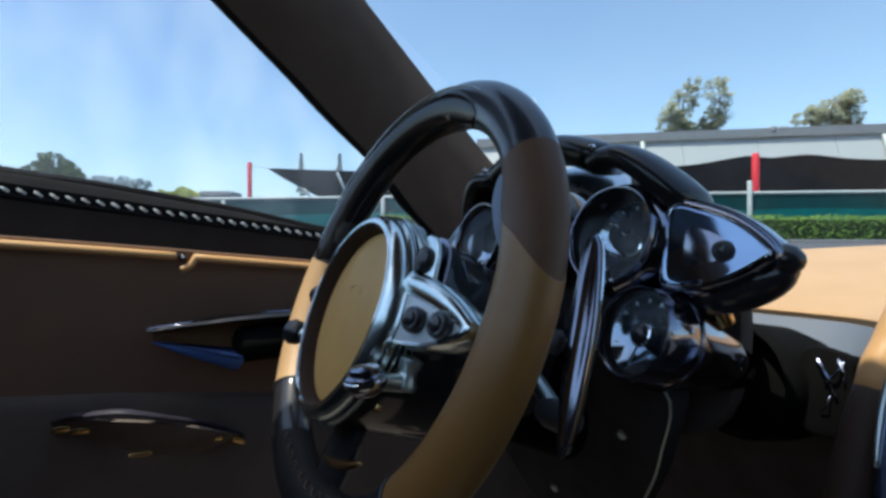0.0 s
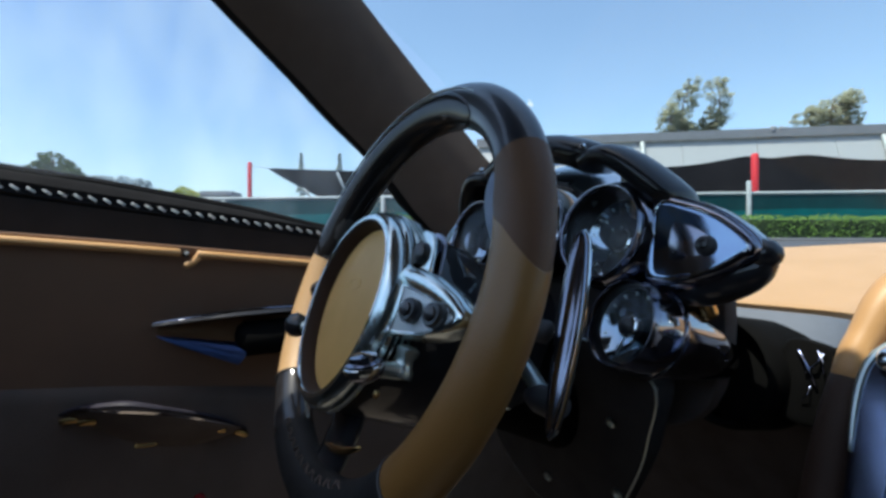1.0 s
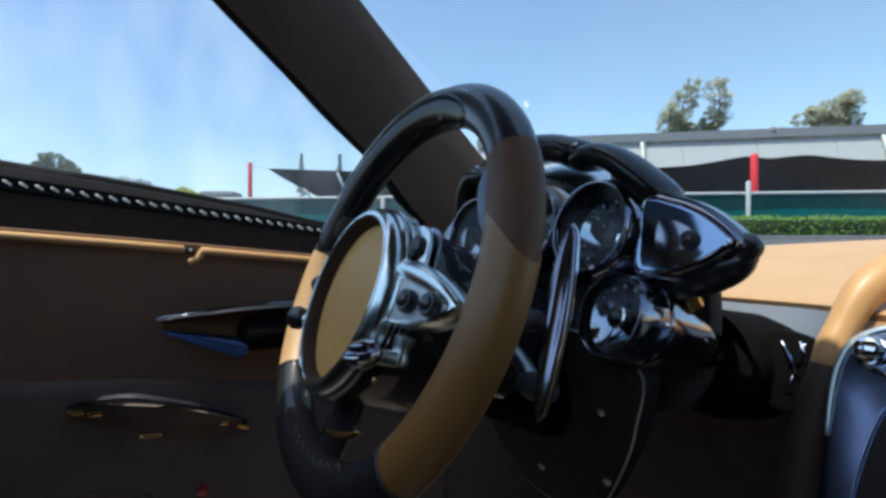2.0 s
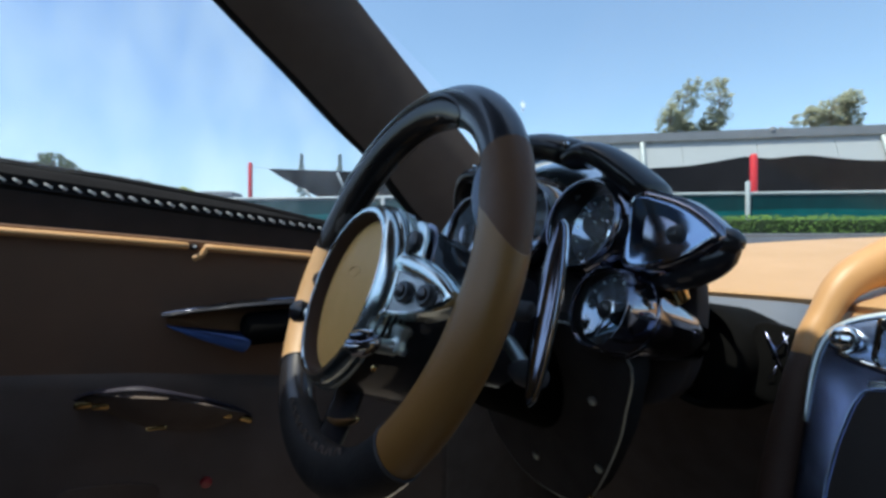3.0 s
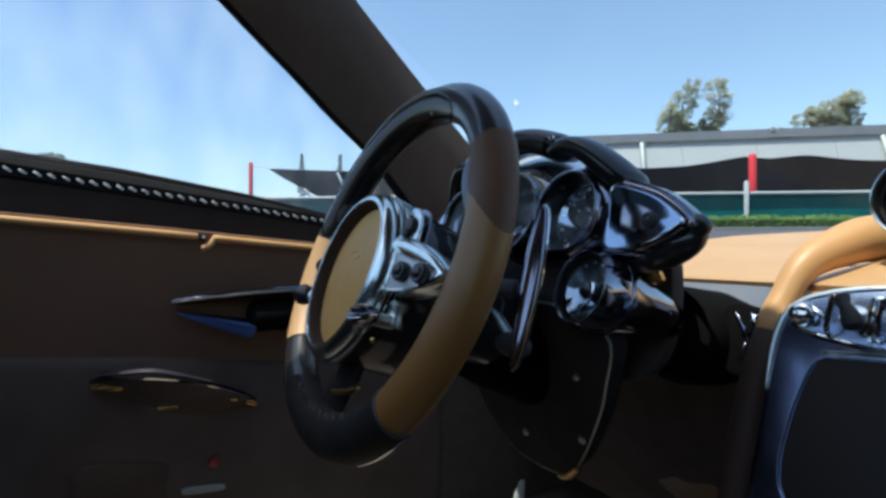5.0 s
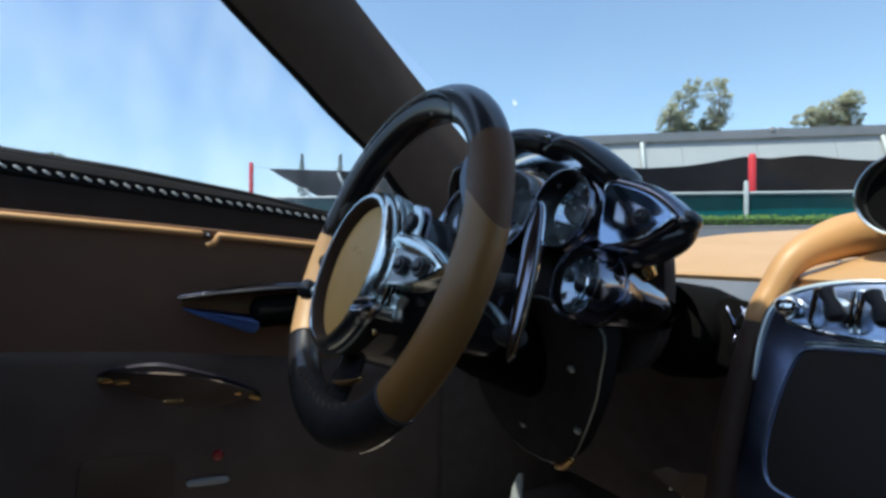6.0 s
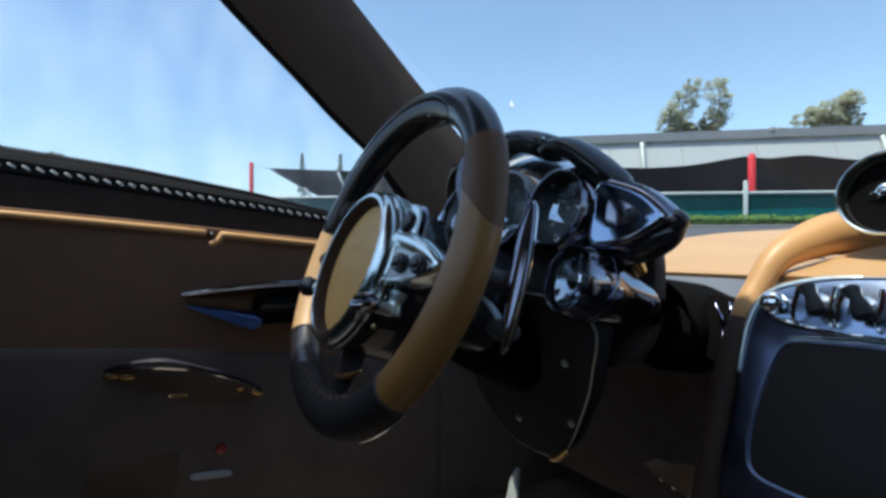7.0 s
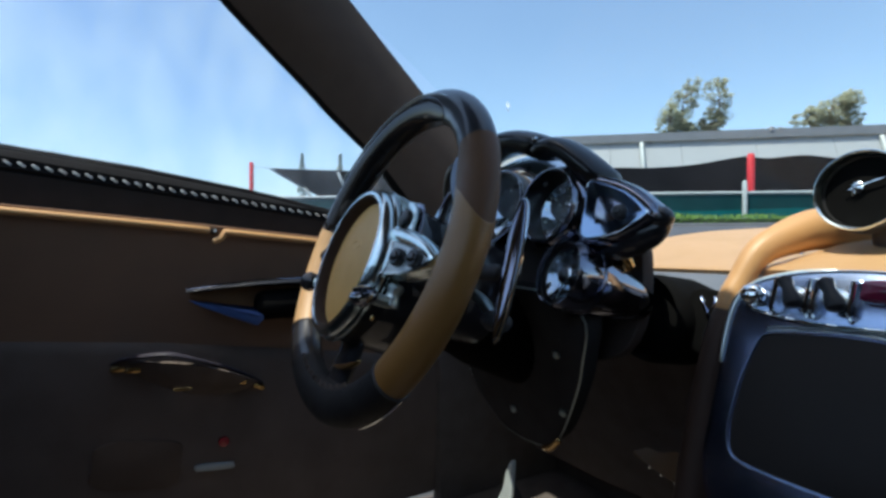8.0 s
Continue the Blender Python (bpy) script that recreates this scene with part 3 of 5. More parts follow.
# ---- steering column and its stalks ----
column = thing("steering_column", CAR @ WHEEL, "black steering column shroud behind the wheel", "steering column")
part("shroud", sweep([(0, -0.02, -0.062), (0, -0.022, -0.10), (0, -0.03, -0.16), (0, -0.03, -0.24)], lambda f: 0.050 + 0.012 * f, n=28, upv=(0, 1, 0)), VENT_BLACK, column)
part("column_box", plate(round_outline([(-0.075, -0.02), (-0.06, -0.065), (0.06, -0.065), (0.085, -0.02), (0.07, 0.045), (-0.07, 0.045)], 40), -0.125, -0.066, 0.008), CARBON, column, "dark lacquered housing")
for s in (1, -1):
    st = part("stalk", sweep(smooth_path([(0.05 * s, -0.01, -0.085), (0.105 * s, -0.022, -0.080), (0.150 * s, -0.040, -0.068)], 5), lambda f: 0.006, n=12), SATIN, column)
    part("stalk_knob", revolve([(0, -0.018), (0.006, -0.017), (0.0095, -0.008), (0.0100, 0.006), (0.007, 0.014), (0, 0.016)], 20), BLACK, st, m=Matrix.Translation((0.158 * s, -0.043, -0.066)) @ Matrix.Rotation(radians(90), 4, "Y"))

# ---- instrument cluster ----
POD_GLOSS = material("dark_mirror_metal", (0.27, 0.35, 0.49), 0.07, 1.0, vary=0.1, scale=30)
DIAL_GLOSS = material("dark_mirror_dial", (0.30, 0.37, 0.45), 0.08, 1.0, vary=0.1, scale=30)

def facing(y, x, z, tilt=14, turn=0):
    """A frame whose z looks back to the driver: x across to the right, y up; at fwd x, side y, height z."""
    c, s = math.cos(radians(tilt)), math.sin(radians(tilt))
    m = frame_at((x, y, z), (0, -1, 0), (s, 0, c))
    return m @ Matrix.Rotation(radians(turn), 4, "Y")


cluster = thing("instrument_cluster", CAR, "lacquered carbon instrument cluster with hooded round dials", "instrument cluster")


def dial(y, x, z, r, depth, tilt, turn=0, needle=30.0, name="gauge", cup=0.040):
    """A deep tube: dark shell, black cup, dished polished dial, centre knob, needle, ticks and cover glass."""
    m = facing(y, x, z, tilt, turn)
    d = -cup
    g = part(name, revolve([(0, -depth), (r * 0.80, -depth), (r * 0.98, -depth * 0.85), (r * 1.08, -depth * 0.35), (r * 1.07, -0.004), (r * 1.03, 0.0005), (r * 0.985, -0.001), (r * 0.97, -0.006), (r * 0.93, d), (0, d)], 44), DARK_CHROME, cluster, "round dial in a dark tube", m=m)
    part("cup", revolve([(r * 0.972, -0.0035), (r * 0.962, -0.0035), (r * 0.955, -0.008), (r * 0.90, d), (r * 0.93, d)], 44), DIAL, g, "black inner wall")
    part("bezel", revolve([(r * 1.025, -0.001), (r * 1.036, 0.0004), (r * 1.028, 0.0014), (r * 1.008, 0.0012), (r * 0.998, 0.0), (r * 1.005, -0.001)], 44), DARK_CHROME, g, "thin polished rim")
    dish = 0.25 * r
    part("face", revolve([(0, d + 0.0003), (r * 0.895, d + 0.0003)] + [(r * 0.895 * k / 10, d + 0.0006 + dish * (k / 10) ** 2) for k in range(10, 0, -1)] + [(0, d + 0.0006)], 44), DIAL_GLOSS, g, "dished polished dark dial")
    hub = part("hub", revolve([(0, d), (r * 0.24, d), (r * 0.25, d + 0.008), (r * 0.22, d + 0.013), (r * 0.12, d + 0.015), (0, d + 0.0155)], 24), CARBON, g, "black centre knob")
    part("hub_ring", revolve([(r * 0.24, d + 0.0080), (r * 0.285, d + 0.0084), (r * 0.285, d + 0.0102), (r * 0.24, d + 0.0108)], 24), CHROME, hub)
    a = radians(needle)
    part("needle", sweep([(-0.2 * r * math.cos(a), -0.2 * r * math.sin(a), d + 0.007), (0.75 * r * math.cos(a), 0.75 * r * math.sin(a), d + 0.007)], lambda f: r * (0.035 - 0.02 * f), n=6), SATIN, g)
    part("cover_glass", revolve([(0, -0.0045), (r * 0.965, -0.0045), (r * 0.965, -0.004), (r * 0.75, -0.002), (r * 0.5, -0.0005), (r * 0.25, 0.0004), (0, 0.0008)], 36), COVER, g, "dial glass").visible_shadow = False
    tick = mesh_of("tick", box(-0.0004, -0.002, 0, 0.0004, 0.002, 0.0004, 0), SATIN, False)
    for i in range(11):
        b = radians(225 - 27 * i)
        part("tick", tick, None, g, m=Matrix.Translation((0.80 * r * math.cos(b), 0.80 * r * math.sin(b), d + 0.0008 + dish * 0.80)) @ Matrix.Rotation(b - math.pi / 2, 4, "Z"))
    return g


dial(-0.096, 0.160, 0.051, 0.041, 0.075, 14, needle=140)
dial(0.000, 0.165, 0.056, 0.046, 0.075, 14, needle=210)
dial(0.096, 0.160, 0.051, 0.041, 0.075, 14, needle=60)
for s in (-1, 1):
    part("dial_sleeve", revolve([(0.0425, -0.004), (0.0445, -0.0050), (0.0485, -0.0120), (0.0510, -0.0240), (0.0500, -0.0400), (0.0460, -0.0400), (0.0440, -0.0200)], 44), SHELL, cluster, "flared polished sleeve", m=facing(s * 0.096, 0.160, 0.051, 14))


def bullet_dial(s):
    """A small dial in the mouth of a bullet-shaped tube that tapers to the nose."""
    g = dial(s * 0.133, 0.144, -0.023, 0.0345, 0.03, 19, turn=s * 8, needle=250, name="small_gauge", cup=0.019)
    prof = [(0, -0.128), (0.009, -0.127), (0.0185, -0.117), (0.026, -0.092), (0.0325, -0.058), (0.0375, -0.028), (0.0384, -0.012), (0.0366, -0.003), (0.0359, -0.012), (0.035, -0.031), (0, -0.032)]
    shell = part("bullet_shell", revolve(prof, 40), SHELL, g, "polished bullet-shaped shell")
    part("shell_ring", revolve([(0.0370, -0.034), (0.0384, -0.0335), (0.0388, -0.0315), (0.0384, -0.0295), (0.0370, -0.029)], 40), DARK_CHROME, shell, "thin polished ring")


bullet_dial(-1)
bullet_dial(1)


def nacelle(s):
    """The pointed side pod: a leaf-shaped face in a chrome line, with a body that tapers to the nose."""
    m = facing(s * 0.178, 0.182, 0.036, 12, -s * 13)
    k = -s
    leaf = [(-0.036, -0.026), (-0.018, -0.028), (0.008, -0.020), (0.028, -0.006), (0.034, 0.001), (0.027, 0.011), (0.008, 0.025), (-0.016, 0.034), (-0.036, 0.036), (-0.040, 0.006)]
    leaf = round_outline([(x * k, y) for x, y in (leaf if k > 0 else leaf[::-1])], 56)
    rings = []
    for z, sx, grow in ((0.004, 1.00, 0.0), (0.002, 1.03, 0.002), (-0.006, 1.06, 0.004), (-0.018, 1.09, 0.006), (-0.034, 1.06, 0.006), (-0.050, 0.92, 0.004), (-0.062, 0.66, 0.0), (-0.068, 0.35, 0.0)):
        o = offset(leaf, -grow)
        rings.append([(x * sx, y * (sx * 0.98), z) for x, y in o])
    body = part("side_pod", loft(bmesh.new(), rings), DARK_CHROME, cluster, "pointed smoked metal pod", m=m)
    inner = offset(leaf, 0.0018)
    part("pod_face", plate(inner, -0.012, 0.0046, 0.0008, dome=-0.0008), POD_GLOSS, body, "polished leaf-shaped face")
    part("pod_line", sweep([(x, y, 0.0046) for x, y in (inner[1:44] if k > 0 else inner[14:57])], 0.0006, n=8), CHROME, body, "chrome outline")
    for grow, z in ((0.0026, 0.0012), (0.0048, -0.0036)):
        ridge = offset(leaf, -grow)
        part("pod_ridge", sweep([(x, y, z) for x, y in (ridge[16:46] if k > 0 else ridge[12:42])], 0.0009, n=8), SHELL, body, "polished ridge")
    kn = part("pod_knob", revolve([(0, 0), (0.0078, 0), (0.0080, 0.003), (0.0066, 0.008), (0.0046, 0.0095), (0, 0.010)], 22), BLACK, body, m=Matrix.Translation((0.004 * k, 0.001, 0.0006)))
    part("knob_cap", revolve([(0, 0), (0.0035, 0), (0.003, 0.002), (0, 0.0026)], 14), CARBON, kn, m=Matrix.Translation((0, 0, 0.0095)))
    # tapered tip that closes the leaf
    part("pod_tip", revolve([(0, -0.020), (0.006, -0.018), (0.0110, -0.008), (0.0120, 0.000), (0.0100, 0.008), (0.005, 0.013), (0, 0.0145)], 20), CARBON, body, m=Matrix.Translation((0.036 * k, 0.000, -0.014)) @ Matrix.Rotation(radians(90 * k), 4, "Y"))
    under = smooth_path([(-0.042 * k, -0.020, -0.030), (-0.020 * k, -0.025, -0.026), (0.004 * k, -0.0215, -0.022), (0.026 * k, -0.013, -0.019), (0.040 * k, -0.004, -0.017)], 6)
    part("pod_belly", sweep(under, lambda f: 0.0040 + 0.0150 * math.sin(math.pi * (0.16 + 0.76 * f)) ** 0.7, n=20, flat=0.9), CARBON, body, "rounded black underside")
    # bracket under the pod, its brass colour put in for the dash's orange reflection
    part("pod_stay", sweep(smooth_path([(-0.012 * k, -0.024, -0.034), (-0.008 * k, -0.036, -0.040), (-0.005 * k, -0.046, -0.048)], 5), 0.0075, n=14, flat=0.8), BRASS, body, "stay coloured for the dash's orange reflection")


nacelle(-1)
nacelle(1)


def hood(pts, w0, w1, h0, h1, label):
    """An arched brow over a dial: a bent rounded blade, wide along the car, that narrows into its ends."""
    P = smooth_path(pts, 8)
    rings, last = [], len(P) - 1
    for i, p in enumerate(P):
        t = (P[min(last, i + 1)] - P[max(0, i - 1)]).normalized()
        up = Vector((1, 0, 0)).cross(t).normalized()
        if up.z < 0:
            up = -up
        f = i / last
        shut = min(1, 0.35 + 5.0 * f, 0.45 + 4.0 * (1 - f))
        w, h = (w0 + (w1 - w0) * f) / 2 * shut, (h0 + (h1 - h0) * f) / 2 * shut
        ring = []
        for j in range(24):
            a = 2 * math.pi * j / 24
            c, s = math.cos(a), math.sin(a)
            k = (abs(c) ** 2.6 + abs(s) ** 2.6) ** (-1 / 2.6)
            d = c * k
            ring.append(p + Vector((1, 0, 0)) * (d * w) + up * (s * k * h - 0.10 * w * max(0, d) ** 2))
        rings.append(ring)
    return part("hood", loft(bmesh.new(), rings), BROW, cluster, label)


for s in (-1, 1):
    hood([(0.186, s * 0.060, 0.110), (0.182, s * 0.074, 0.1150), (0.180, s * 0.088, 0.1175), (0.180, s * 0.101, 0.1160), (0.184, s * 0.116, 0.107), (0.191, s * 0.131, 0.093), (0.200, s * 0.143, 0.078), (0.209, s * 0.150, 0.062)], 0.046, 0.056, 0.019, 0.024, "arched carbon brow")
hood([(0.186, 0.080, 0.112), (0.184, 0.064, 0.1230), (0.182, 0.034, 0.1335), (0.182, 0.0, 0.1370), (0.182, -0.034, 0.1335), (0.184, -0.064, 0.1230), (0.186, -0.080, 0.112)], 0.052, 0.052, 0.029, 0.029, "arched carbon brow")
for s in (-1, 1):
    part("hood_joint", revolve([(0, -0.003), (0.0022, -0.0025), (0.0032, 0.0), (0.0022, 0.0025), (0, 0.003)], 16), CHROME, cluster, "bright joint", m=Matrix.Translation((0.160, s * 0.079, 0.127)))

for s in (-1, 1):
    part("hood_web", sheet(lambda u, v: (0.204 + 0.010 * u, s * (0.088 + 0.052 * u), (0.112 - 0.038 * u ** 1.8) * (1 - v) + 0.03 * v), 14, 5, 0.006), CARBON, cluster)
# bridge that joins the tubes, and the light top skin between dial and brow
part("bridge", sweep(smooth_path([(0.215, 0.15, 0.03), (0.220, 0.08, 0.06), (0.222, 0.0, 0.055), (0.220, -0.08, 0.045), (0.215, -0.15, 0.02)], 6), 0.034, flat=0.8, n=20, upv=(1, 0, 0)), CARBON, cluster)
part("top_skin", sheet(lambda u, v: (0.178 + 0.065 * v, -0.076 + 0.152 * u, 0.099 + 0.006 * math.sin(math.pi * u) - 0.022 * abs(2 * u - 1) ** 3 + 0.024 * math.sin(v * 1.7)), 24, 6, 0.004), TOPSKIN, cluster, "polished pale top skin")
part("cluster_foot", sweep(smooth_path([(0.205, -0.10, 0.02), (0.22, -0.085, -0.05), (0.23, -0.06, -0.13)], 5), 0.030, n=18), CARBON, cluster)
part("cluster_foot", sweep(smooth_path([(0.205, 0.10, 0.02), (0.22, 0.085, -0.05), (0.23, 0.06, -0.13)], 5), 0.030, n=18), CARBON, cluster)

part("back_plate", plate(round_outline([(-0.16, -0.02), (-0.13, -0.12), (0.0, -0.14), (0.13, -0.12), (0.16, -0.02), (0.125, 0.070), (0.0, 0.105), (-0.125, 0.070)], 48), -0.02, 0.0, 0.004), DEEP, cluster, m=facing(0, 0.245, 0.0, 0))
# knee panel with screw heads under the dials
knee = thing("knee_panel", CAR, "matte black panel under the dials with screw heads", "panel")
kp = frame_at((0.180, -0.03, -0.13), (0, -1, 0), (-0.25, 0, 0.97))
kout = round_outline([(-0.135, 0.075), (-0.132, -0.05), (-0.104, -0.098), (-0.072, -0.121), (-0.028, -0.127), (0.012, -0.121), (0.042, -0.098), (0.082, -0.036), (0.101, 0.005), (0.116, 0.060), (0.060, 0.085), (-0.08, 0.085)], 64)
panel = part("panel", plate(kout, -0.03, 0.0, 0.004), MATTE, knee, m=kp)
part("panel_edge", band(kout, -0.003, 0.0012), SATIN, panel, "thin bright edge")
# Brass strip added in place of a warm reflection on the panel's edge.
part("warm_reflection", sweep(smooth_path([(0.002, -0.128, -0.004), (0.022, -0.119, 0.000), (0.042, -0.102, 0.002)], 5), 0.0045, n=10, flat=0.7), BRASS, panel, "bronze strip added as a warm edge reflection")
for x, y in ((0.067, 0.012), (0.058, -0.062), (-0.075, 0.0), (-0.04, -0.085), (0.02, 0.05)):
    part("screw", revolve([(0, 0), (0.0048, 0), (0.0046, 0.002), (0.0025, 0.0032), (0.002, 0.0022), (0, 0.002)], 14), SATIN, panel, m=Matrix.Translation((x, y, 0)))

# ---- dashboard ----
dash = thing("dashboard", CAR, "tan leather dashboard top with a grey band below", "dashboard")
MID = -0.345  # the car's centre line


def dash_near(y):
    """How far back the dash lip comes, and its height, at side y."""
    d = y - MID
    hump = math.exp(-(d / 0.125) ** 4)
    return 0.400 - 0.122 * hump - 0.035 * ease(-0.1, 0.2, y), -0.026 + 0.007 * hump


def dash_far(y):
    d = (y - MID) / 0.72
    return 0.95 - 0.46 * abs(d) ** 2.4, 0.044 + 0.01 * abs(d)


TAN_EDGE = [(-0.15, 0.935), (-0.10, 0.885), (-0.05, 0.820), (0.0, 0.750), (0.03, 0.705), (0.045, 0.665), (0.055, 0.62), (0.065, 0.58), (0.10, 0.52), (0.20, 0.47), (0.40, 0.40)]


def dash_at(y, s):
    """The dash surface from the lip (0) to the foot of the windscreen (1)."""
    (nx, nz), (fx, fz) = dash_near(y), dash_far(y)
    x = nx + (fx - nx) * s
    crown = 0.014 * math.exp(-((y - MID) / 0.065) ** 4) * ease(0.285, 0.345, x) * (1 - ease(0.37, 0.52, x))
    return (x, y, nz + (fz - nz) * s + 0.010 * math.sin(math.pi * s) + crown)


def tan_end(y):
    nx, fx = dash_near(y)[0], dash_far(y)[0]
    return (min(table(y, TAN_EDGE), fx - 0.004) - nx) / (fx - nx)


def dash_top(u, v):
    y = 0.400 - 1.49 * u
    nx, nz = dash_near(y)
    if v < 0.18:
        a = v / 0.18 * math.pi / 2
        return (nx + 0.005 * (1 - math.sin(a)), y, nz - 0.006 * (1 - math.sin(a)))
    return dash_at(y, (v - 0.18) / 0.82 * tan_end(y))


def dash_cowl(u, v):
    y = 0.400 - 1.49 * u
    e = tan_end(y) - 0.01
    x, y, z = dash_at(y, e + (1 - e) * v)
    return (x, y, z - 0.0035 + 0.0015 * v)


part("dash_skin", sheet(dash_top, 150, 70, 0.003), TAN, dash, "tan leather top")
part("dash_cowl", sheet(dash_cowl, 150, 6, 0.003), COWL, dash, "grey plastic panel below the windscreen")


def dash_band(u, v, y0=0.400, y1=-0.245):
    y = y0 + (y1 - y0) * u
    nx, nz = dash_near(y)
    return (nx + 0.001 - 0.014 * v, y, nz - 0.0065 - 0.026 * v)


part("dash_band", sheet(dash_band, 40, 4, 0.005), GREY, dash, "grey leather band")
part("dash_lip", sheet(lambda u, v: dash_band(u, v, -0.247, -1.09), 60, 4, 0.005), TAN, dash, "tan leather lip")
part("dash_body", sheet(lambda u, v: (dash_near(0.400 - 1.49 * u)[0] - 0.006 + 0.21 * v, 0.400 - 1.49 * u, -0.052 - 0.40 * v), 60, 10, 0.01), DEEP, dash)
rib = mesh_of("rib", sweep([(0, 0, 0), (-0.0115, 0, -0.0215)], 0.0009, n=5), BLACK)
for i in range(26):
    y = -0.105 - i * 0.0042
    nx, nz = dash_near(y)
    part("rib", rib, None, dash, m=Matrix.Translation((nx - 0.0012, y, nz - 0.0095)))
part("dash_stud", revolve([(0, 0), (0.003, 0), (0.0028, 0.0012), (0, 0.002)], 14), CHROME, dash, m=Matrix.Translation((0.335, -0.275, -0.004)))
cowl = [Vector((dash_far(y)[0] + 0.006, y, dash_far(y)[1] - 0.004)) for y in [0.400 - 1.49 * i / 60 for i in range(61)]]
solo("cowl_trim", sweep(cowl, 0.016, flat=0.7, n=10), COWL, CAR, "grey rubber trim at the foot of the windscreen", "trim", kind="structure")

# round air vent between cluster and centre stack
vent = thing("air_vent", CAR, "black round air vent with crossed chrome blades", "air vent")
part("vent_barrel", revolve([(0, -0.10), (0.045, -0.10), (0.053, -0.06), (0.053, -0.012), (0.050, 0.0), (0.048, 0.002), (0.047, -0.004), (0.046, -0.012), (0.030, -0.008), (0, -0.006)], 40), VENT_BLACK, vent, m=facing(-0.128, 0.290, -0.080, 8, -8))
sv = part("side_vent", plate(round_outline([(-0.018, -0.03), (0.016, -0.034), (0.020, 0.02), (0.008, 0.032), (-0.016, 0.028)], 36), -0.02, 0.0, 0.003), VENT_BLACK, vent, m=facing(-0.192, 0.305, -0.076, 6, 8))
for x0, y0, x1, y1, r in ((-0.004, 0.024, 0.010, -0.004, 0.0028), (0.014, 0.024, 0.002, 0.006, 0.0026), (0.010, 0.026, 0.015, 0.008, 0.0022), (0.006, -0.004, 0.000, -0.018, 0.0014)):
    part("blade", sweep([(x0, y0, 0.002), ((x0 + x1) / 2 + 0.002, (y0 + y1) / 2, 0.005), (x1, y1, 0.002)], r * 0.42, n=8), BLUE_ALU, sv)

# ---- centre stack ----
STACK = frame_at((0.251, MID, -0.075), (0, -1, 0), (0.428, 0, 0.904))
stack = thing("centre_stack", CAR @ STACK, "blue-grey aluminium centre stack with toggles and dark screen", "centre console")
sout = round_outline([(-0.088, 0.048), (-0.100, 0.018), (-0.097, -0.05), (-0.090, -0.13), (-0.06, -0.17), (0.0, -0.180), (0.06, -0.17), (0.090, -0.13), (0.097, -0.05), (0.100, 0.018), (0.088, 0.048), (0.05, 0.064), (0.0, 0.068), (-0.05, 0.064)], 84)
body = part("stack_body", plate(sout, -0.05, 0.0, 0.008), BLUE_ALU, stack, "blue-grey aluminium body")
rec = round_outline([(-0.084, 0.026), (-0.050, 0.016), (0.0, 0.013), (0.050, 0.016), (0.084, 0.026), (0.080, 0.046), (0.045, 0.058), (0.0, 0.062), (-0.045, 0.058), (-0.080, 0.046)], 64)
rim = sorted([p for p in offset(sout, 0.0035) if p[0] < -0.012 and p[1] > -0.040], key=lambda p: math.atan2(p[1] + 0.06, -p[0]))
part("stack_edge", sweep([(x, y, -0.0012) for x, y in rim], lambda f: 0.0007 + 0.0026 * math.sin(math.pi * (0.05 + 0.9 * f)) ** 0.6, n=10), SATIN, stack, "bright rounded edge")
sp = part("switch_plate", plate(rec, -0.004, 0.0035, 0.0015), PLATE, stack, "switch plate with sky reflection in its tint")
part("plate_lip", band(rec, 0.003, 0.0016), CHROME, sp)
for i, x in enumerate((-0.043, -0.012, 0.062)):
    t = part("toggle", revolve([(0, 0), (0.0095, 0), (0.0095, 0.002), (0.006, 0.004), (0.0042, 0.005), (0, 0.005)], 20), CHROME, sp, m=Matrix.Translation((x, 0.036, 0.0035)))
    part("lever", sweep([(-0.007, 0.011, 0.009), (-0.002, 0.004, 0.011), (0.003, -0.005, 0.012), (0.005, -0.010, 0.011)], lambda f: 0.0066 - 0.0022 * math.sin(math.pi * min(1, f * 1.5)) + 0.0010 * f, n=14), DIAL, t, "black pear-shaped lever")
    part("fence", sweep([(-0.013, -0.018, 0.0), (-0.013, -0.014, 0.010), (-0.013, 0.012, 0.010), (-0.013, 0.017, 0.0)], 0.0022, n=8), CHROME, t)
    part("fence", sweep([(0.013, -0.018, 0.0), (0.013, -0.014, 0.010), (0.013, 0.012, 0.010), (0.013, 0.017, 0.0)], 0.0022, n=8), CHROME, t)
kn = part("turn_knob", revolve([(0, 0), (0.010, 0), (0.0105, 0.003), (0.0085, 0.010), (0.006, 0.012), (0, 0.0125)], 24), CHROME, sp, m=Matrix.Translation((-0.077, 0.034, 0.0035)))
part("red_button", plate(round_outline([(-0.018, -0.008), (0.018, -0.008), (0.021, 0.0), (0.018, 0.009), (-0.018, 0.009), (-0.021, 0.0)], 32), 0.0, 0.012, 0.004, dome=0.002), RED, sp, "red rounded button", m=Matrix.Translation((0.027, 0.042, 0.0035)))
scr = round_outline([(-0.0635, -0.0060), (-0.0695, -0.0335), (-0.0722, -0.0650), (-0.0715, -0.0900), (-0.0665, -0.1060), (-0.0575, -0.1125), (-0.0370, -0.1150), (0.0, -0.1165), (0.0370, -0.1150), (0.0575, -0.1125), (0.0665, -0.1060), (0.0715, -0.0900), (0.0722, -0.0650), (0.0695, -0.0335), (0.0635, -0.0060), (0.0530, 0.0012), (0.0195, 0.0052), (0.0, 0.0060), (-0.0195, 0.0052), (-0.0530, 0.0012)], 90)
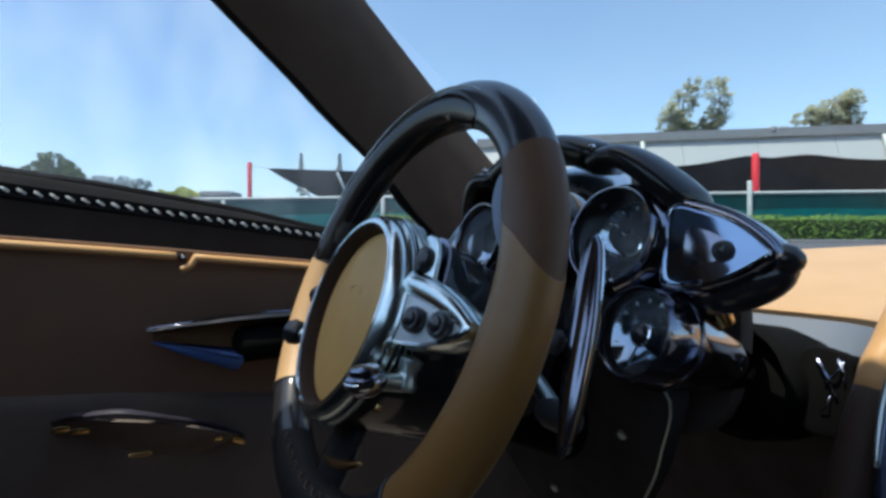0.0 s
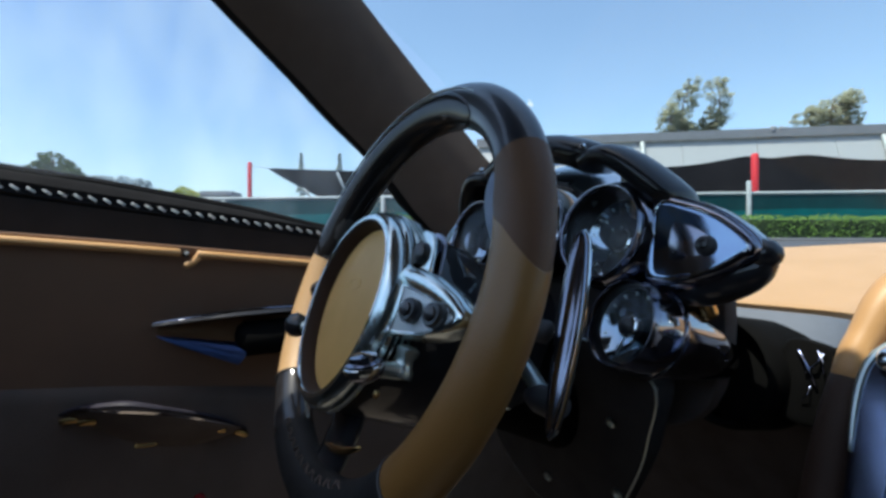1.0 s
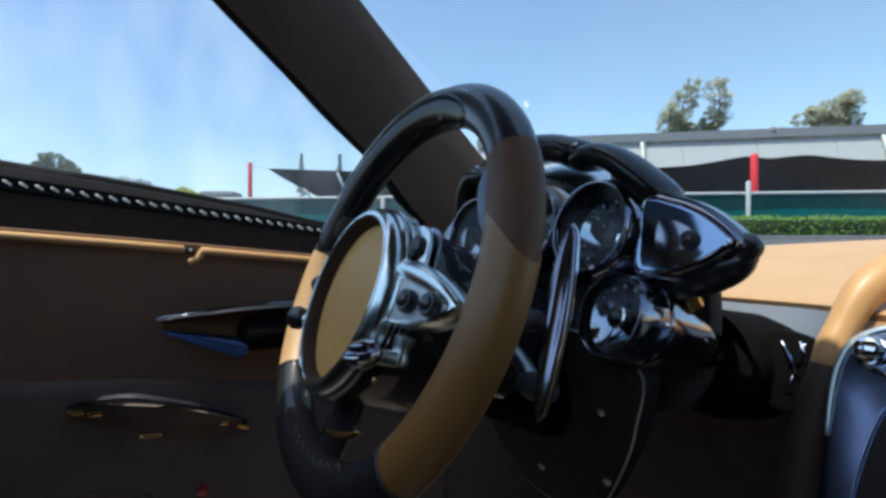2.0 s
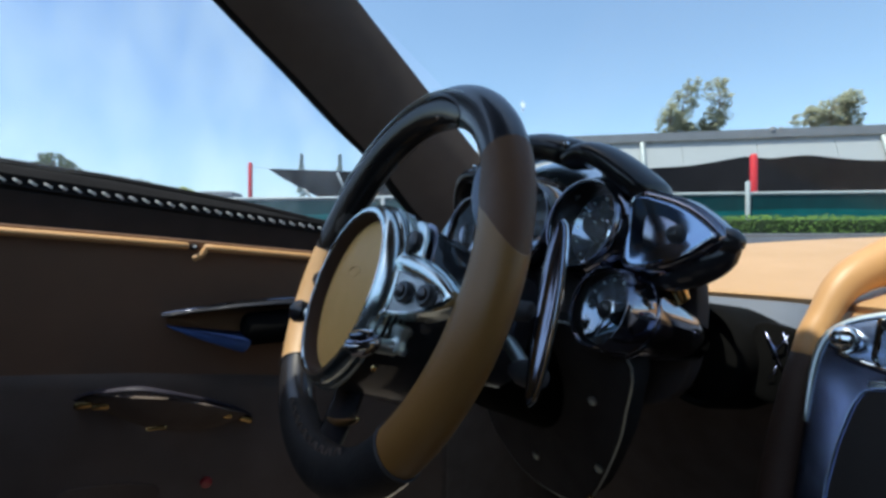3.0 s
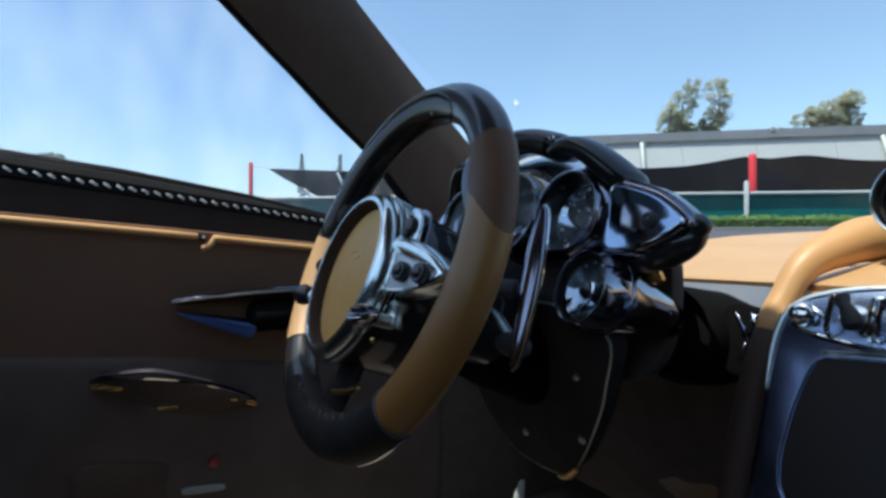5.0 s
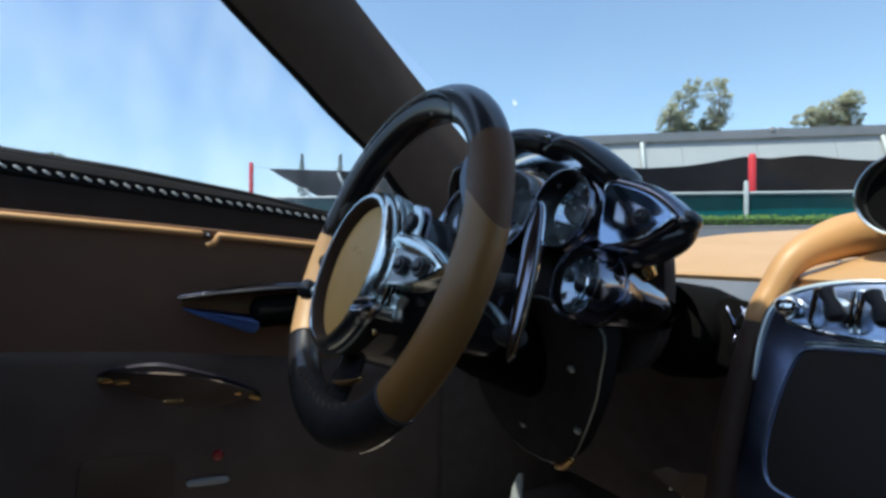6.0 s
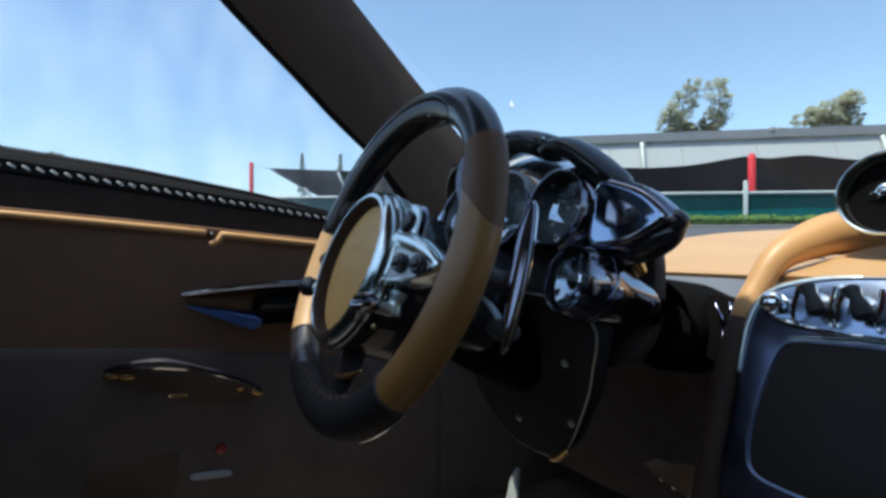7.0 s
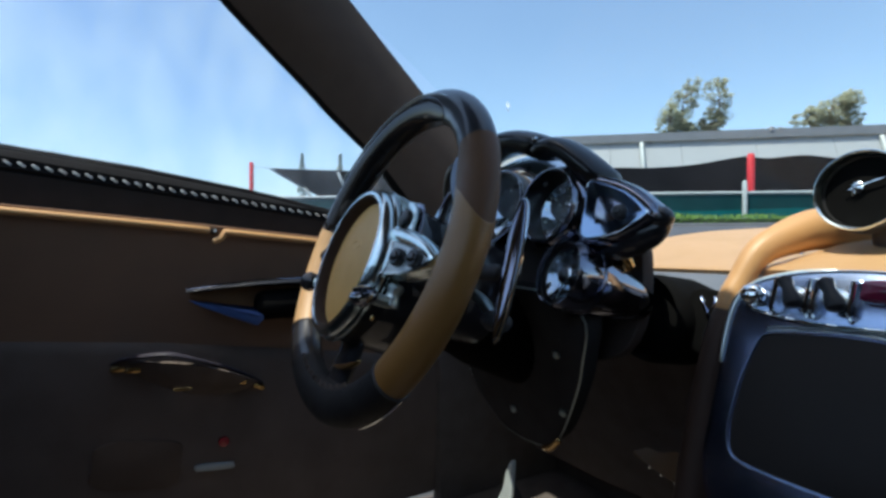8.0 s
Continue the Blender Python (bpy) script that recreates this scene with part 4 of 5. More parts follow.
for drop in (0.0026, 0.0052):
    rail = [(x, y + drop, 0.0018) for x, y in [(-0.060 + 0.006 * i, 0.0060 - 1.55 * (-0.060 + 0.006 * i) ** 2) for i in range(21)]]
    part("screen_rail", sweep(rail, 0.0008, n=8), SATIN, stack, "bright raised line")
part("screen_frame", frame_plate(offset(scr, -0.0016), scr, -0.002, 0.0040, 0.0005), PLATE, stack, "bright screen surround")
screen = part("screen", plate(offset(scr, 0.0006), -0.002, 0.0025, 0.001), SCREEN, stack, "dark glossy screen")
# leather-wrapped hoop beside the stack, rising to the clock
hoop = thing("leather_hoop", CAR, "tan leather-wrapped hoop curving over the dash", "trim hoop")
hp = smooth_path([(0.165, -0.240, -0.42), (0.205, -0.236, -0.28), (0.242, -0.232, -0.16), (0.268, -0.238, -0.060), (0.284, -0.243, -0.029), (0.305, -0.2505, -0.002), (0.335, -0.263, 0.0130), (0.365, -0.280, 0.0215), (0.390, -0.305, 0.014)], 8)
cut = next(i for i, p in enumerate(hp) if p.z > -0.064)
part("hoop_tube", sweep(hp[cut:], lambda f: 0.0108 + 0.0117 * ease(0.1, 0.95, f), n=22, upv=(1, 0, 0)), HOOP, hoop, "tan leather with orange bounce light in its colour")
# Shade on the lower hoop is put into its dark brown colour.
part("hoop_shade", sweep(hp[:cut + 1], lambda f: 0.0165 - 0.0055 * f ** 5, n=22, upv=(1, 0, 0)), DARK_BROWN, hoop, "lower hoop, dark brown in place of its shade")

clock = thing("dash_clock", CAR, "round black dash clock in a chrome rim", "clock")
cm = facing(-0.330, 0.313, 0.053, 8, -4)
R = 0.0345
cb = part("clock_case", revolve([(0, -0.050), (0.020, -0.050), (0.030, -0.040), (0.0365, -0.018), (0.0365, -0.004), (0.0345, -0.001), (0.0330, -0.004), (0.0315, -0.010), (0, -0.010)], 48), BLACK, clock, m=cm)
part("clock_rim", revolve([(R * 0.93, -0.006), (R * 1.04, -0.006), (R * 1.06, -0.002), (R * 1.05, 0.002), (R * 1.015, 0.0032), (R * 0.975, 0.002), (R * 0.95, -0.003)], 48), ALU, cb, "polished rim")
part("clock_face", revolve([(0, -0.0098), (0.0315, -0.0098), (0.031, -0.0088), (0.022, -0.0085), (0, -0.0080)], 40), VENT_BLACK, cb, "black dial")
part("centre_boss", revolve([(0, -0.008), (0.0062, -0.008), (0.0055, -0.005), (0.003, -0.0035), (0, -0.003)], 20), CHROME, cb, m=Matrix.Translation((-0.004, 0.004, 0)))
for a, L in ((18, 0.021), (198, 0.010), (245, 0.008)):
    part("clock_pointer", sweep([(-0.004, 0.004, -0.0045), (-0.004 + L * math.cos(radians(a)), 0.004 + L * math.sin(radians(a)), -0.0045)], lambda f: 0.0011 - 0.0006 * f, n=6), CHROME, cb)
part("clock_foot", sweep([(0.338, -0.345, 0.030), (0.342, -0.346, 0.010), (0.348, -0.348, -0.01)], 0.016, n=18), BLACK, clock)

cheek = thing("console_cheek", CAR, "tan leather cheek at the foot of the centre stack", "trim panel")
ck = smooth_path([(0.290, -0.112, -0.250), (0.286, -0.139, -0.2546), (0.284, -0.156, -0.257), (0.282, -0.175, -0.2585), (0.28, -0.195, -0.262)], 5)
part("cheek_skin", sheet(lambda u, v: ck[int(round(u * (len(ck) - 1)))] + Vector((0.012 * v, -0.012 * v * (1 - u), (0.004 + 0.024 * min(1, u * 1.6)) * v)), len(ck) - 1, 6, 0.006), BROWN, cheek, "brown leather")
for i in (5, 10, 15):
    part("stud", revolve([(0, 0), (0.0024, 0), (0.0020, 0.0014), (0, 0.002)], 12), CHROME, cheek, m=Matrix.Translation(ck[i] + Vector((-0.002, 0.0, 0.001))) @ Matrix.Rotation(radians(-90), 4, "Y"))
# tunnel under the stack
tunnel = solo("centre_tunnel", sheet(lambda u, v: (0.20 - 1.0 * u, MID + 0.12 * math.cos(math.pi * v), -0.40 + 0.07 * math.sin(math.pi * v) ** 0.6 + 0.10 * ease(0.3, 0.0, u)), 16, 16, 0.01), BLACK_LEATHER, CAR, "black leather centre tunnel between the seats", "console", kind="structure")

# ---- driver's door ----
# Blue of the mirrored sky is put into the tray's metal colour.
TRAY = material("sky_blue_polished_tray", (0.055, 0.085, 0.19), 0.3, 1.0, vary=0.3, scale=30)
door = thing("car_door", CAR, "closed car door with brown leather panel and black stitched top", "car door")
BELT = [(-0.95, 0.170), (-0.60, 0.158), (-0.39, 0.137), (-0.23, 0.119), (-0.05, 0.091), (0.06, 0.068), (0.20, 0.045), (0.40, 0.02)]
STITCH = [(-0.95, 0.150), (-0.60, 0.137), (-0.375, 0.1155), (-0.19, 0.0915), (0.045, 0.0605), (0.20, 0.037), (0.40, 0.01)]
STRIPE = [(-0.95, 0.080), (-0.60, 0.068), (-0.388, 0.0515), (-0.188, 0.0350), (0.030, 0.0145), (0.20, -0.004), (0.40, -0.03)]


def door_top(u, v):
    x = -0.95 + 1.28 * u
    b, st, sp_ = table(x, BELT), table(x, STITCH), table(x, STRIPE)
    if v < 0.35:
        s = v / 0.35
        return (x, 0.405 - 0.030 * s, b - 0.030 * (1 - s) ** 2)
    if v < 0.6:
        s = (v - 0.35) / 0.25
        return (x, 0.375 - 0.019 * s, b + (st + 0.004 - b) * s ** 1.5)
    s = (v - 0.6) / 0.4
    return (x, 0.356 + 0.004 * math.sin(math.pi * s) + 0.006 * s, st + 0.004 + (sp_ - st) * s)


part("door_cap", sheet(door_top, 64, 22, 0.006), TRIM, door, "black suede door top")


def door_band(u, v):
    x, y, z = door_top(u, 0.70 + 0.30 * v)
    return (x, y - 0.0022 * math.sin(math.pi * (0.12 + 0.76 * v)), z)


part("door_band", sheet(door_band, 64, 8, 0.002), CAP, door, "brown-black suede band below the stitching")
part("glass_seal", sweep([(x, 0.384, table(x, BELT) + 0.002) for x in [-0.95 + 0.04 * i for i in range(33)]], 0.006, n=8), TRIM, door, "rubber window seal")


SPLIT = [(-0.95, -0.085), (-0.38, -0.133), (-0.20, -0.152), (-0.03, -0.178), (0.33, -0.235)]


def door_panel(u, v):
    x = -0.95 + 1.28 * u
    top = table(x, STRIPE) + 0.010
    z = top + (table(x, SPLIT) - 0.012 - top) * v
    f = (top - z) / (top + 0.50)
    return (x, 0.358 + 0.034 * math.sin(math.pi * min(1, f * 1.1)) + 0.03 * f, z)


part("door_panel", sheet(door_panel, 48, 18, 0.008), DOOR_BROWN, door, "brown leather panel")


def lower_panel(u, v):
    """The dark lower part of the door, under a rounded ledge that stands proud."""
    x = -0.95 + 1.28 * u
    top = table(x, SPLIT)
    if v < 0.25:
        a = v / 0.25 * math.pi / 2
        return (x, 0.405 - 0.011 * math.sin(a), top - 0.014 * (1 - math.cos(a)))
    s = (v - 0.25) / 0.75
    return (x, 0.394 + 0.008 * s ** 1.5, top - 0.014 + (-0.50 - top + 0.014) * s)


part("lower_panel", sheet(lower_panel, 48, 24, 0.010), CHARCOAL, door, "darker lower door panel")
part("door_pocket", plate(round_outline([(-0.055, -0.034), (0.045, -0.034), (0.056, -0.004), (0.048, 0.030), (-0.050, 0.032), (-0.060, 0.0)], 44), -0.008, 0.0025, 0.002), POCKET, door, "brown leather pocket", m=frame_at((-0.232, 0.390, -0.328), (-1, 0, 0.16), (0.16, 0, 1)))
for a, b in ((-0.95, -0.136), (-0.113, 0.33)):
    xs = [a + (b - a) * i / 24 for i in range(25)]
    part("piping", sweep([(x, 0.3435, table(x, STRIPE)) for x in xs], 0.0052, n=12), HOOP, door, "tan leather piping")
part("piping_curl", sweep(smooth_path([(-0.113, 0.3425, table(-0.113, STRIPE) - 0.002), (-0.118, 0.3420, table(-0.113, STRIPE) - 0.010), (-0.128, 0.3420, table(-0.113, STRIPE) - 0.015)], 4), 0.0045, n=10), HOOP, door, "tan leather loop")
pin = part("pin", revolve([(0, -0.006), (0.0050, -0.006), (0.0050, 0.001), (0.0036, 0.0035), (0, 0.0042)], 16), CARBON, door, "black pin", m=frame_at((-0.1275, 0.3425, 0.0285), (1, 0, 0), (0, 0, 1)))
# The pin's glint is painted as a small disc of white.
part("pin_glint", revolve([(0, 0), (0.0024, 0), (0.0020, 0.0010), (0, 0.0014)], 12), WHITE, pin, "white dot painted as the pin's glint", m=Matrix.Translation((0.0005, 0.0005, 0.0034)))
strand = mesh_of("strand", sweep([(-0.0040, 0, 0.0017), (0, -0.0012, 0), (0.0040, 0, -0.0017)], 0.0014, flat=0.35, n=6, upv=(0, 1, 0)), WHITE)
xs = -0.62
while xs < 0.10:
    z = table(xs, STITCH)
    part("strand", strand, None, door, m=Matrix.Translation((xs, 0.3555, z)) @ Matrix.Rotation(radians(12), 4, "Y"))
    xs += 0.0150
part("stitch_ridge", sweep([(x, 0.358, table(x, STITCH) + 0.007) for x in [-0.95 + 0.04 * i for i in range(33)]], 0.0025, n=8), TRIM, door)
part("stitch_ridge", sweep([(x, 0.358, table(x, STITCH) - 0.006) for x in [-0.95 + 0.04 * i for i in range(33)]], 0.0025, n=8), TRIM, door)

# release scoop: a pointed shell above a polished tray
scoop = part("release_scoop", sheet(lambda u, v: (-0.166 + 0.25 * u, 0.372 - (0.006 + 0.034 * math.sin(math.pi * min(1, 0.06 + u * 0.75)) ** 0.7) * math.sin(math.pi * min(1, 0.15 + v)), -0.064 + 0.012 * u + 0.008 * math.sin(math.pi * min(1, u)) - (0.004 + 0.008 * min(1, u * 2)) * v), 30, 8, 0.002), CARBON, door, "pointed black release handle")
part("scoop_rim", sweep([(-0.166 + 0.25 * u, 0.371 - 0.034 * math.sin(math.pi * min(1, 0.06 + u * 0.75)) ** 0.7, -0.063 + 0.012 * u + 0.008 * math.sin(math.pi * u)) for u in [i / 20 for i in range(21)]], 0.0013, n=6), DARK_CHROME, scoop, "polished edge")
part("scoop_back", sheet(lambda u, v: (-0.160 + 0.24 * u, 0.3655 - 0.003 * math.sin(math.pi * v), -0.066 + 0.010 * u - (0.010 + 0.05 * min(1, u * 1.6)) * v), 16, 6, 0.002), BROWN, scoop, "brown leather recess")
part("scoop_tray", sheet(lambda u, v: (-0.160 + 0.096 * u + 0.010 * math.sin(math.pi * v) * u, 0.362 - 0.012 * u - 0.016 * u * v - 0.006 * math.sin(math.pi * v) * u, -0.081 - 0.016 * u - (0.026 * u ** 0.8) * v), 18, 8, 0.003), TRAY, scoop, "polished tray")
part("scoop_bowl", sweep([(-0.052, 0.356, -0.092), (0.02, 0.354, -0.090), (0.10, 0.356, -0.084)], 0.026, flat=0.95, n=18), VENT_BLACK, scoop)

# bowed pull with brass end screws
pull = part("door_pull", sweep(smooth_path([(-0.270, 0.398, -0.178), (-0.246, 0.372, -0.164), (-0.222, 0.338, -0.156), (-0.194, 0.320, -0.153), (-0.168, 0.318, -0.160), (-0.144, 0.328, -0.171), (-0.092, 0.362, -0.198), (-0.042, 0.394, -0.234)], 6), 0.0075, flat=0.45, n=14), PULL, door, "bowed black pull")
part("pull_cup", sheet(lambda u, v: (-0.262 + 0.216 * u, 0.390 - (0.066 - 0.026 * v) * math.sin(math.pi * u) ** 0.8 + 0.020 * v * v, -0.170 - 0.058 * u + 0.024 * math.sin(math.pi * u) - (0.010 + 0.044 * math.sin(math.pi * u)) * v), 24, 8, 0.004), CUP, pull, "shallow dark cup")
tab = mesh_of("end_fitting", plate(round_outline([(-0.0085, -0.0035), (0.0085, -0.0035), (0.0095, 0), (0.0085, 0.0035), (-0.0085, 0.0035), (-0.0095, 0)], 20), -0.003, 0.004, 0.0015), BRASS)
for p, slope in (((-0.256, 0.378, -0.1795), 0.0), ((-0.236, 0.362, -0.1800), 0.05), ((-0.0850, 0.362, -0.2160), 0.3), ((-0.0530, 0.380, -0.2325), 0.45)):
    part("end_fitting", tab, None, pull, "brass end fitting", m=frame_at(p, (-1, 0, slope), (slope, 0, 1)))
part("pull_plate", plate(round_outline([(-0.0105, -0.0024), (0.0105, -0.0024), (0.0120, 0), (0.0105, 0.0024), (-0.0105, 0.0024), (-0.0120, 0)], 20), -0.003, 0.003, 0.001), BRASS, pull, "brass plate", m=frame_at((-0.1735, 0.316, -0.2055), (-1, 0, 0.06), (0.06, 0.25, 1)))
part("warning_lamp", plate([(0.0085 * math.cos(2 * math.pi * i / 24), 0.0085 * math.sin(2 * math.pi * i / 24)) for i in range(24)], -0.008, 0.005, 0.002), RED_LENS, door, "small round red door lamp", m=frame_at((-0.1074, 0.390, -0.318), (-1, 0, 0), (0, 0, 1)))
part("step_lamp", plate(round_outline([(-0.026, -0.005), (0.026, -0.005), (0.029, 0), (0.026, 0.005), (-0.026, 0.005), (-0.029, 0)], 24), -0.008, 0.004, 0.002), GALV, door, "pale door step lamp", m=frame_at((-0.1214, 0.390, -0.3565), (-1, 0, 0.10), (0.10, 0, 1)))

# door glass and windscreen
PILLAR_REAR = [(0.130, 0.350, 0.178), (0.045, 0.342, 0.244), (-0.025, 0.330, 0.305), (-0.084, 0.312, 0.356), (-0.143, 0.29, 0.405), (-0.20, 0.27, 0.44)]
PILLAR_FRONT = [(0.372, 0.345, 0.180), (0.257, 0.338, 0.282), (0.186, 0.330, 0.343), (0.105, 0.315, 0.408), (0.03, 0.295, 0.462), (-0.03, 0.275, 0.50)]


def window_glass(u, v):
    x = -0.95 + 1.20 * u
    b = table(x, BELT)
    top = table(x, [(-0.95, 0.44), (-0.22, 0.45), (-0.095, 0.362), (0.045, 0.250), (0.13, 0.185), (0.26, 0.06)])
    z = b - 0.02 + (max(top + 0.01, b) - b + 0.02) * v
    return (x, 0.392 - 0.28 * max(0, z - 0.05) ** 1.25, z)


gl = solo("door_window", sheet(window_glass, 30, 10, 0.003), PANE, CAR, "dusty raised side window glass", "window", kind="structure")
gl.visible_shadow = False


def shield(u, v):
    y0 = 0.335 - 1.36 * u
    fx, fz = dash_far(y0)
    side = 1 - 2 * u
    a = abs(side) ** 2.2
    tx = 0.02 + 0.0 * a
    ty = MID + side * 0.60
    tz = 0.46 - 0.02 * a
    s = v
    return (fx + 0.01 + (tx - fx) * s, y0 + (ty - y0) * s * 0.6, fz + (tz - fz) * s + 0.03 * math.sin(math.pi * s))


ws = solo("windscreen", sheet(shield, 40, 16, 0.004), SHIELD, CAR, "clear curved windscreen glass", "windscreen", kind="structure")
ws.visible_shadow = False
# Speck on the glass, drawn larger so that its shape holds the glint.
for dx, dy, dz, r in ((0, 0, 0, 0.0042), (0.002, 0.003, -0.007, 0.0020), (-0.003, -0.002, 0.005, 0.0014)):
    part("glint_speck", revolve([(0, -0.0006), (r, -0.0003), (r * 0.9, 0.0004), (0, 0.0008)], 9, sy=1.4), SPECK, ws, "white speck on the glass, enlarged as its glint", m=frame_at((0.358 + dx, 0.222 + dy, 0.2675 + dz), (0.5, -0.8, 0), (0.7, 0.3, -0.6)))

# ---- pillar, roof and the rest of the shell ----
pr, pf = [p + Vector((0.015, 0, 0.007)) * (1 - 1.1 * ease(0.26, 0.42, p.z)) for p in smooth_path(PILLAR_REAR, 6)], [p + Vector((-0.036, 0, 0)) for p in smooth_path(PILLAR_FRONT, 6)]
pr = [Vector((0.27, 0.360, 0.06)), Vector((0.20, 0.356, 0.12))] + pr
pf = [Vector((0.44, 0.352, 0.05)), Vector((0.42, 0.350, 0.12))] + pf


def pillar_face(u, v):
    i = u * (len(pr) - 1)
    k = min(len(pr) - 2, int(i))
    a, b = pr[k].lerp(pr[k + 1], i - k), pf[k].lerp(pf[k + 1], i - k)
    p = a.lerp(b, v)
    out = 0.020 * math.sin(math.pi * v)
    return (p.x, p.y - out, p.z)


pillar = thing("windscreen_pillar", CAR, "brown-black suede lined windscreen pillar", "pillar", kind="structure")
part("lining", sheet(pillar_face, 40, 12, 0.03), PILLAR, pillar, "suede lining")
part("rear_seal", sweep([p + Vector((-0.002, 0.006, -0.002)) for p in pr], 0.010, n=10), TRIM, pillar, "black rubber edge")
part("front_seal", sweep([p + Vector((0.002, 0.004, 0.002)) for p in pf], 0.017, n=10), TRIM, pillar, "black glass edge")
mirror_pr = [Vector((p.x, 2 * MID - p.y, p.z)) for p in pr]
mirror_pf = [Vector((p.x, 2 * MID - p.y, p.z)) for p in pf]
solo("windscreen_pillar_right", sheet(lambda u, v: mirror_pr[int(round(u * 31))].lerp(mirror_pf[int(round(u * 31))], v), 31, 4, 0.03), PILLAR, CAR, "suede lined windscreen pillar by the passenger", "pillar", kind="structure")
# Unseen slab, sized so that sun reaches the left grip but not the hub.
solo("roof", sheet(lambda u, v: (0.070 - 0.410 * u, 0.100 - 0.880 * v, 0.475 - 0.03 * (1 - 2 * v) ** 4), 16, 16, 0.03), PILLAR, CAR, "unseen roof slab, added to shade the hub and right grip", "roof", kind="structure")
solo("car_floor", box(-1.1, -1.08, -0.56, 1.0, 0.42, -0.52, 0.005), DEEP, CAR, "dark carpeted car floor", "floor", kind="structure")
# Unseen wall behind the viewpoint, its height set to limit light from behind.
solo("rear_light_block", box(-0.56, -0.82, -0.52, -0.50, 0.40, 0.16, 0.02), BLACK_LEATHER, CAR, "unseen black rear wall, added to block low light", "wall", kind="structure")
# Unseen wall, added to keep light from the passenger side off the wheel.
solo("side_light_block", sheet(lambda u, v: (-0.50 + 0.74 * u, -0.80 + 0.02 * math.sin(v * 3), -0.52 + 0.97 * v), 12, 8, 0.03), BLACK_LEATHER, CAR, "unseen black wall added to block passenger-side light", "wall", kind="structure")
solo("firewall", box(0.62, -1.06, -0.52, 0.66, 0.40, -0.04, 0.005), DEEP, CAR, "black firewall in the footwell", "wall", kind="structure")
solo("side_sill", box(0.30, 0.37, -0.52, 0.62, 0.40, 0.00, 0.005), DEEP, CAR, "black footwell side lining", "wall", kind="structure")


pedal = thing("foot_rest", CAR @ frame_at((0.345, 0.204, -0.445), (0, -1, 0), (0.25, 0, 0.97)), "tapered bare aluminium foot rest in the footwell", "foot rest")
part("pad", plate(round_outline([(-0.026, -0.07), (0.024, -0.07), (0.018, -0.01), (0.011, 0.030), (0.002, 0.066), (-0.010, 0.040), (-0.011, 0.010), (-0.020, -0.02)], 44), 0, 0.008, 0.002), GALV, pedal)
part("bracket", sweep([(0, 0.02, -0.002), (0, -0.02, -0.04), (0, -0.06, -0.10)], 0.008, n=10), BLACK, pedal)

# ---- outside ----
solo("ground", sheet(lambda u, v: (-900 + 1800 * u, -900 + 1800 * v, 0), 8, 8), ASPHALT, Matrix(), "grey asphalt ground reaching to the horizon", "ground", kind="structure")

fence = thing("mesh_fence", Matrix.Translation((6.8, 10.0, 0)), "green mesh fence with pale top rail", "fence")
FA, FB = Vector((12.6, 9.25, 0)), Vector((-9.0, 12.1, 0))
base = Vector((6.8, 10.0, 0))


def fence_pt(s, z):
    p = FA.lerp(FB, s) - base
    return (p.x, p.y, z)


part("mesh_panel", sheet(lambda u, v: fence_pt(u, 0.05 + (1.75 + 0.10 * u * 0.3) * v), 60, 4, 0.01), DARKMESH, fence, "dark green shade mesh")
part("mesh_apron", sheet(lambda u, v: Vector(fence_pt(u, 0.05 + (1.44 + 0.02 * math.sin(u * 31)) * v)) - Vector((0, 0.03, 0)), 60, 4, 0.01), GREENMESH, fence, "teal lower mesh")
part("top_rail", sweep([fence_pt(i / 20, 1.81 + 0.06 * i / 20) for i in range(21)], 0.035, n=8), GALV, fence, "pale steel top rail")
for X, H in ((-8.6, 1.80), (-4.96, 1.80), (-1.3, 1.80), (2.3, 1.80), (6.055, 2.05), (9.6, 1.80)):
    s = (FA.x - X) / (FA.x - FB.x)
    p = fence_pt(s, 0)
    part("post", sweep([(p[0], p[1] - 0.05, 0), (p[0], p[1] - 0.05, H)], 0.045, n=10), GALV, fence, "steel post")

hedge = thing("hedge", Matrix.Translation((5.0, 8.7, 0)), "clipped bright green hedge in front of the fence", "hedge", kind="stuff")
bm = bmesh.new()
rnd = random.Random(4)
for i in range(15000):
    x, top = rnd.uniform(-6, 8), rnd.random() < 0.45
    if top:
        p = Vector((x, rnd.uniform(-0.35, 0.35), 1.25 + rnd.gauss(0, 0.02) + 0.015 * math.sin(x * 5)))
    else:
        p = Vector((x, -0.36 + rnd.gauss(0, 0.025), 1.25 - rnd.random() * 0.62))
    s = rnd.uniform(0.018, 0.035)
    d = Vector((rnd.uniform(-1, 1), rnd.uniform(-1, 0.6), rnd.uniform(-0.3, 1))).normalized()
    e = d.orthogonal().normalized()
    w = d.cross(e)
    vs = [bm.verts.new(p + q) for q in (-e * s * 0.5, d * s, e * s * 0.5, -d * s * 0.7 + w * s * 0.3)]
    bm.faces.new(vs)
part("foliage", bm, HEDGE, hedge, smooth=False, kind="stuff")
# Dark green box stands in for the shade between the leaves.
part("core", box(-6, -0.33, 0, 8, 0.33, 1.21, 0.05), material("hedge_inner_shade", (0.02, 0.04, 0.008), 0.9, vary=0.4, scale=8), hedge)


def pole(x, y, z0, z1, r):
    solo("red_pole", sweep([(0, 0, 0), (0, 0, z0), (0, 0, z1)], r, n=14), REDPOLE, Matrix.Translation((x, y, 0)), "red painted steel pole by the fence", "pole", "red poles")


pole(6.50, 10.6, 1.8, 2.68, 0.072)
pole(-4.93, 13.0, 1.8, 2.91, 0.055)

